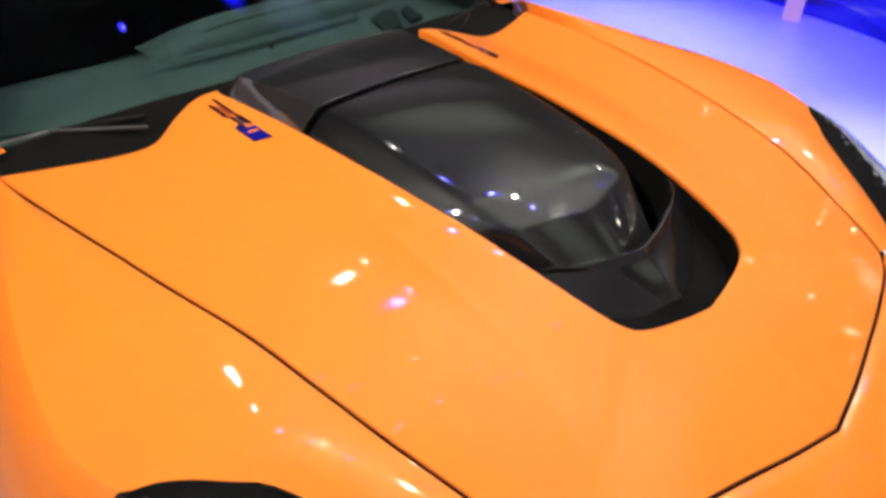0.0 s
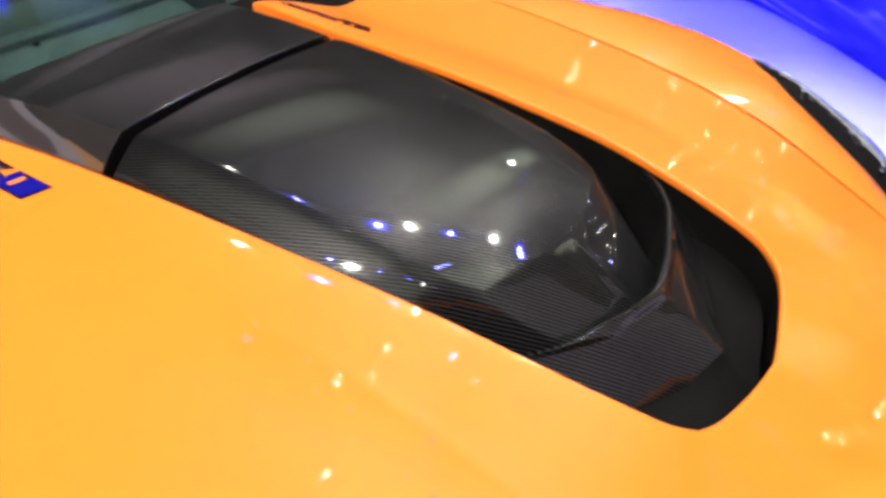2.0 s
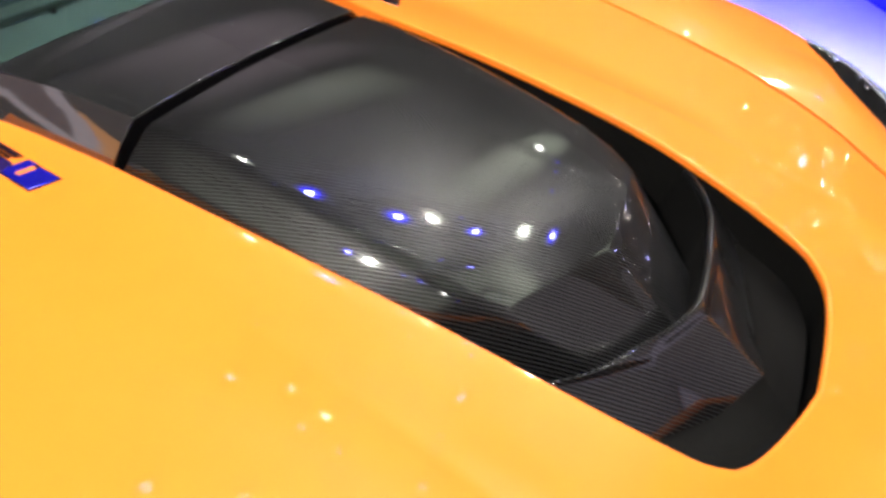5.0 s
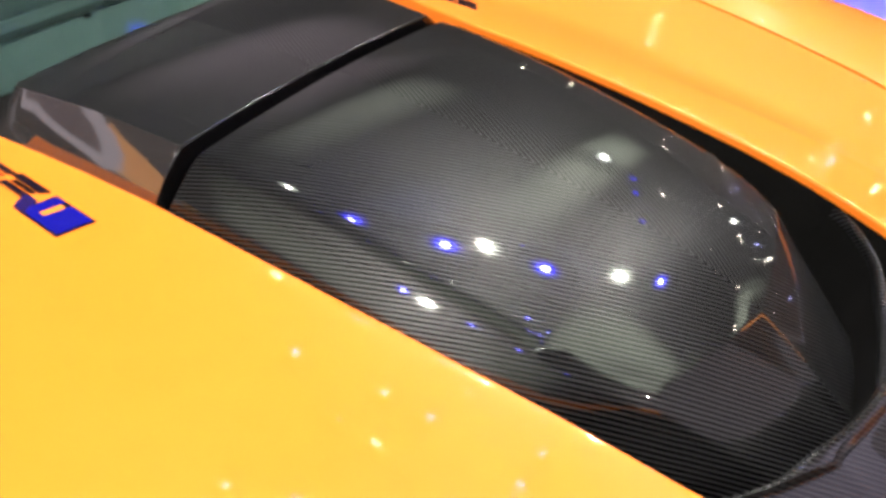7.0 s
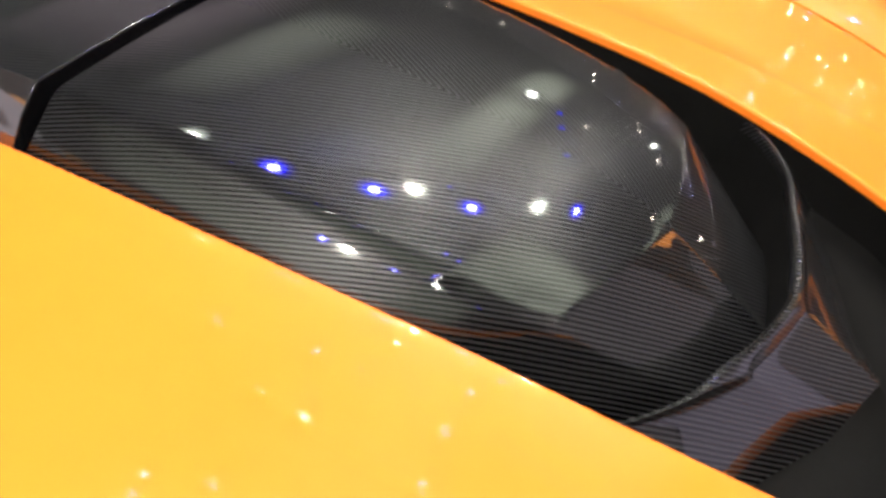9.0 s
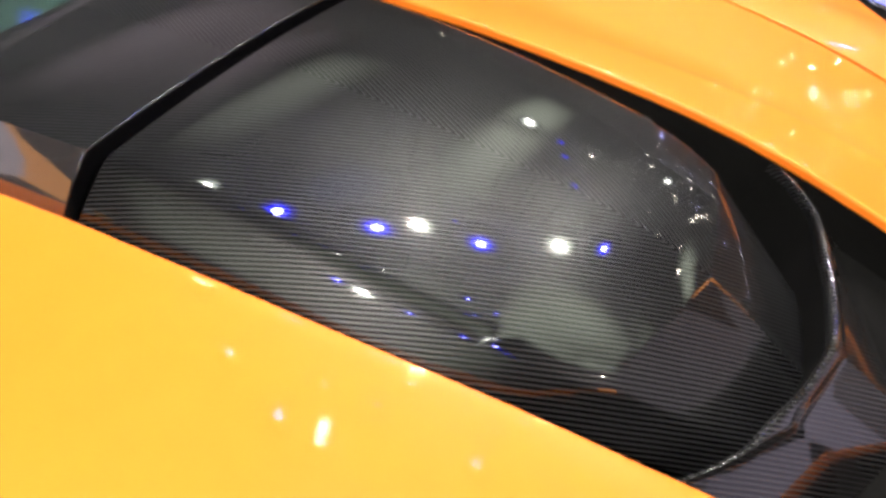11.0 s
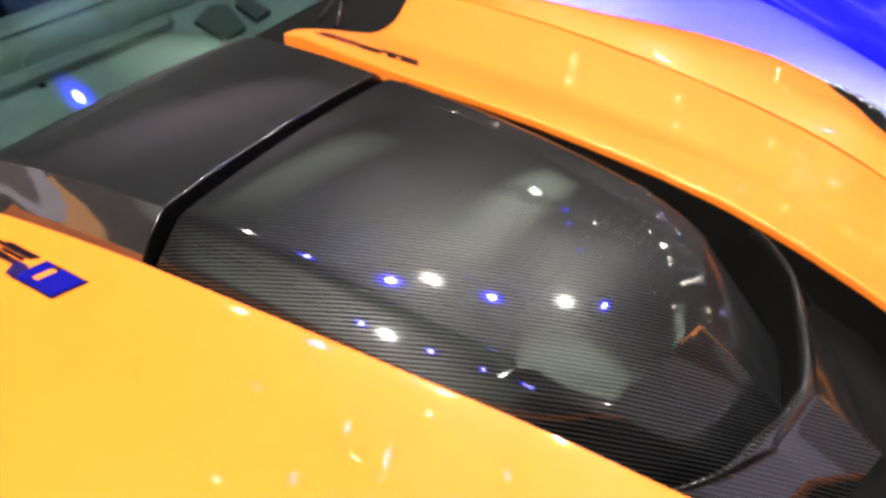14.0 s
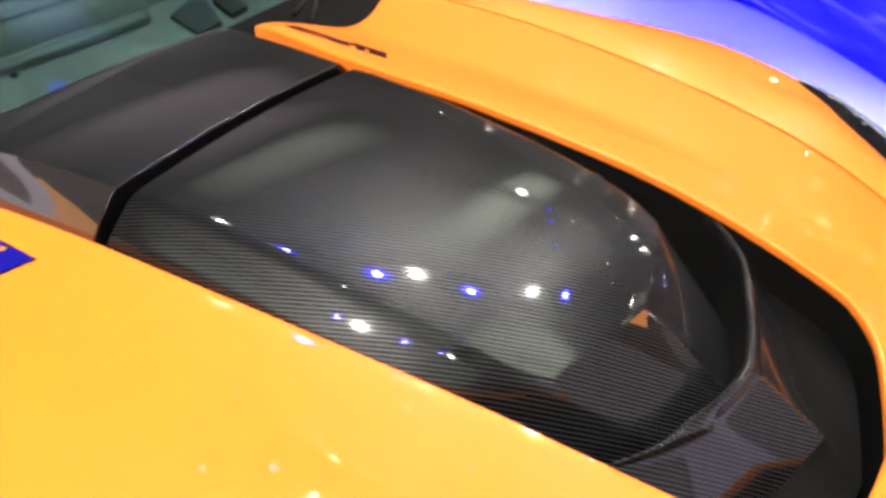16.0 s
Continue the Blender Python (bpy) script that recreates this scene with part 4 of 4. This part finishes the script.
    cc = np.stack([-0.64 - 0.05 * yy ** 2, yy, 0.90 + 0 * yy], 1)[13:36]
    u = np.linspace(-1, 1, len(cc))
    for k in np.linspace(0, math.pi, 9):
        pad.append(cc + np.stack([0.07 * np.cos(k) * np.ones_like(u), 0 * u, 0.055 * math.sin(k) * np.clip(1 - u ** 4, 0, 1)], 1))
    v, f = grid(pad)
    obj("instrument_hood", v, f, DASH, d)
    # dark strip along the pad, painted for its shadow line
    k = 0.95
    line = (cc + np.stack([0.071 * np.cos(k) * np.ones_like(u), 0 * u, 0.056 * math.sin(k) * np.clip(1 - u ** 4, 0, 1)], 1))[4:-4]
    v, f = grid([line + np.array([0.002, 0, -0.001]), line + np.array([-0.002, 0, 0.0025])])
    obj("pad_shadow_line", v, f, DASH_DARK, d)
    for quad in (((-0.499, 0.351), (-0.535, 0.430), (-0.508, 0.452), (-0.403, 0.382), (-0.394, 0.315)), ((-0.528, 0.508), (-0.425, 0.475), (-0.414, 0.422), (-0.500, 0.462))):
        bm = bmesh.new()
        lo = [bm.verts.new((x, y, 0.875)) for x, y in quad]
        hi = [bm.verts.new((x, y, 0.902)) for x, y in quad]
        bm.faces.new(hi)
        for i in range(len(quad)):
            bm.faces.new((lo[i], lo[(i + 1) % len(quad)], hi[(i + 1) % len(quad)], hi[i]))
        part("side_vent", bm, DASH_DARK, d)
    bm = bmesh.new()
    tube(bm, (-0.493, 0.024, 0.897), (-0.493, 0.024, 0.905), 0.006, 14)
    part("light_sensor", bm, GLOSS, d)
    # the closed dark cabin: floor and bulkhead inside, roof shell and side windows outside
    bm = bmesh.new()
    box(bm, (-1.2, 0, 0.45), (1.0, 1.3, 0.1))
    box(bm, (-1.72, 0, 0.70), (0.06, 1.4, 0.8))
    for s in (-1, 1):
        box(bm, (-1.1, s * 0.72, 0.6), (1.35, 0.05, 0.6))
    part("cabin_shell", bm, BLACK, car)
    roof = []
    for k in range(11):
        r = head.copy()
        r[:, 0] -= 0.075 * k
        r[:, 2] -= 0.0034 * k * k
        edge = r[-1]
        wing = [(edge[0] + 0.01 * j, edge[1] + (0.80 - edge[1]) * j / 3, edge[2] + (0.946 - edge[2]) * (j / 3) ** 1.2) for j in (1, 2, 3)]
        roof.append(np.array(flipped(reversed(wing)) + [tuple(p) for p in r] + wing))
    v, f = grid(roof + [roof[-1] - np.array([0.05, 0, 0.5])])
    obj("roof", v, f, GLOSS, car, "gloss black roof behind the windshield")
    for s in (-1, 1):
        low = curve([(-0.36, 0.715, 0.925), (-0.6, 0.757, 0.937), (-1.0, 0.797, 0.946)], 8)
        v, f = grid([low, (low + pil) / 2 + np.array([0, 0.02, 0.01]), pil + np.array([0, 0.045, -0.01])])
        obj("side_window", v if s > 0 else flipped(v), f, GLOSS, car, "dark side window")


windshield()


def wing_mirror(s):
    """A rounded shell on a short stalk, with its glass facing back."""
    e = empty("wing_mirror")
    e.parent = car
    e["label"] = "orange wing mirror shell on a black stalk"
    e.location = (-0.62, s * 0.95, 1.02)
    bm = bmesh.new()
    bmesh.ops.create_uvsphere(bm, u_segments=24, v_segments=14, radius=1.0)
    for v in bm.verts:
        x, y, z = v.co
        v.co = (max(x, -0.25) * 0.085, y * 0.115 * (1 - 0.12 * z), z * 0.068)
    part("shell", bm, PAINT, e, smooth=True)
    bm = bmesh.new()
    box(bm, (-0.024, 0, 0), (0.006, 0.19, 0.11))
    bevel(bm, 0.002)
    part("glass", bm, GLOSS, e, "dark mirror glass")
    bm = bmesh.new()
    box(bm, (0.0, -s * 0.09, -0.075), (0.06, 0.09, 0.022))
    bevel(bm, 0.006)
    part("stalk", bm, BLACK, e)


wing_mirror(-1)
wing_mirror(1)


def wheels():
    for s in (-1, 1):
        bm = bmesh.new()
        tube(bm, (0.18, s * 0.62, 0.33), (0.18, s * 0.86, 0.33), 0.33, 40)
        bevel(bm, 0.03, 3)
        w = part("wheel", bm, TYRE, car, "black tyre on a dark rim", smooth=False)
        bm = bmesh.new()
        tube(bm, (0.18, s * 0.855, 0.33), (0.18, s * 0.868, 0.33), 0.24, 32)
        part("rim", bm, GLOSS, w)


wheels()


# ---------------------------------------------------------------- badge: plain slanted shapes
def badge(s):
    e = empty("hood_badge")
    e.parent = car
    e["label"] = "slanted metal badge of dark, red and blue shapes"
    def slab(nm, x0, x1, y0, y1, skew, m, zoff=0.0):
        c = 0.312 if s < 0 else 0.328
        y0, y1 = c + (y0 - 0.312) * 0.8, c + (y1 - 0.312) * 0.8
        bm = bmesh.new()
        z = lambda x, y: float(hood_z(x, y))
        pts = [(x0, y0), (x1, y0), (x1 + skew, y1), (x0 + skew, y1)]
        lo = [bm.verts.new((x, s * y, z(x, y) - 0.004)) for x, y in pts]
        hi = [bm.verts.new((x, s * y, z(x, y) + (0.0034 if s < 0 else 0.0042) + zoff)) for x, y in pts]
        bm.faces.new(hi)
        for i in range(4):
            bm.faces.new((lo[i], lo[(i + 1) % 4], hi[(i + 1) % 4], hi[i]))
        bevel(bm, 0.0008, 1)
        # far pieces coloured dark, as they look edge-on at a grazing angle
        part(nm, bm, m if s < 0 or m in (BADGE_RED, PAINT) else BADGE_DARK, e)
    o = 0.006
    slab("bar", -0.190, -0.112, 0.292 + o, 0.299 + o, -0.010, BADGE_DARK)
    slab("accent", -0.158, -0.120, 0.302 + o, 0.308 + o, -0.014, BADGE_RED)
    slab("bar", -0.178, -0.116, 0.311 + o, 0.319 + o, -0.008, BADGE_DARK)
    slab("bar", -0.106, -0.062, 0.288 + o, 0.297 + o, -0.010, BADGE_DARK)
    slab("accent", -0.104, -0.072, 0.299 + o, 0.303 + o, -0.006, CHROME)
    slab("bar", -0.112, -0.074, 0.305 + o, 0.312 + o, -0.010, BADGE_DARK)
    slab("leg", -0.082, -0.064, 0.305 + o, 0.326 + o, 0.004, BADGE_VIOLET)
    # extra bar on the far side only, for its dark edge-on line
    if s > 0:
        slab("bar", -0.188, -0.010, 0.304 + o, 0.314 + o, -0.006, BADGE_DARK)
    slab("rim", -0.0545, 0.0045, 0.287 + o, 0.327 + o, -0.016, BADGE_DARK, -0.0012)
    slab("block", -0.052, -0.0385, 0.289 + o, 0.325 + o, -0.016, BADGE_BLUE)
    slab("block", -0.030, 0.002, 0.289 + o, 0.325 + o, -0.016, BADGE_BLUE)
    slab("foot", -0.0525, -0.040, 0.315 + o, 0.325 + o, -0.004, BADGE_BLUE)
    slab("slot", -0.0405, -0.030, 0.294 + o, 0.319 + o, -0.011, PAINT, -0.0004)


badge(-1)
badge(1)
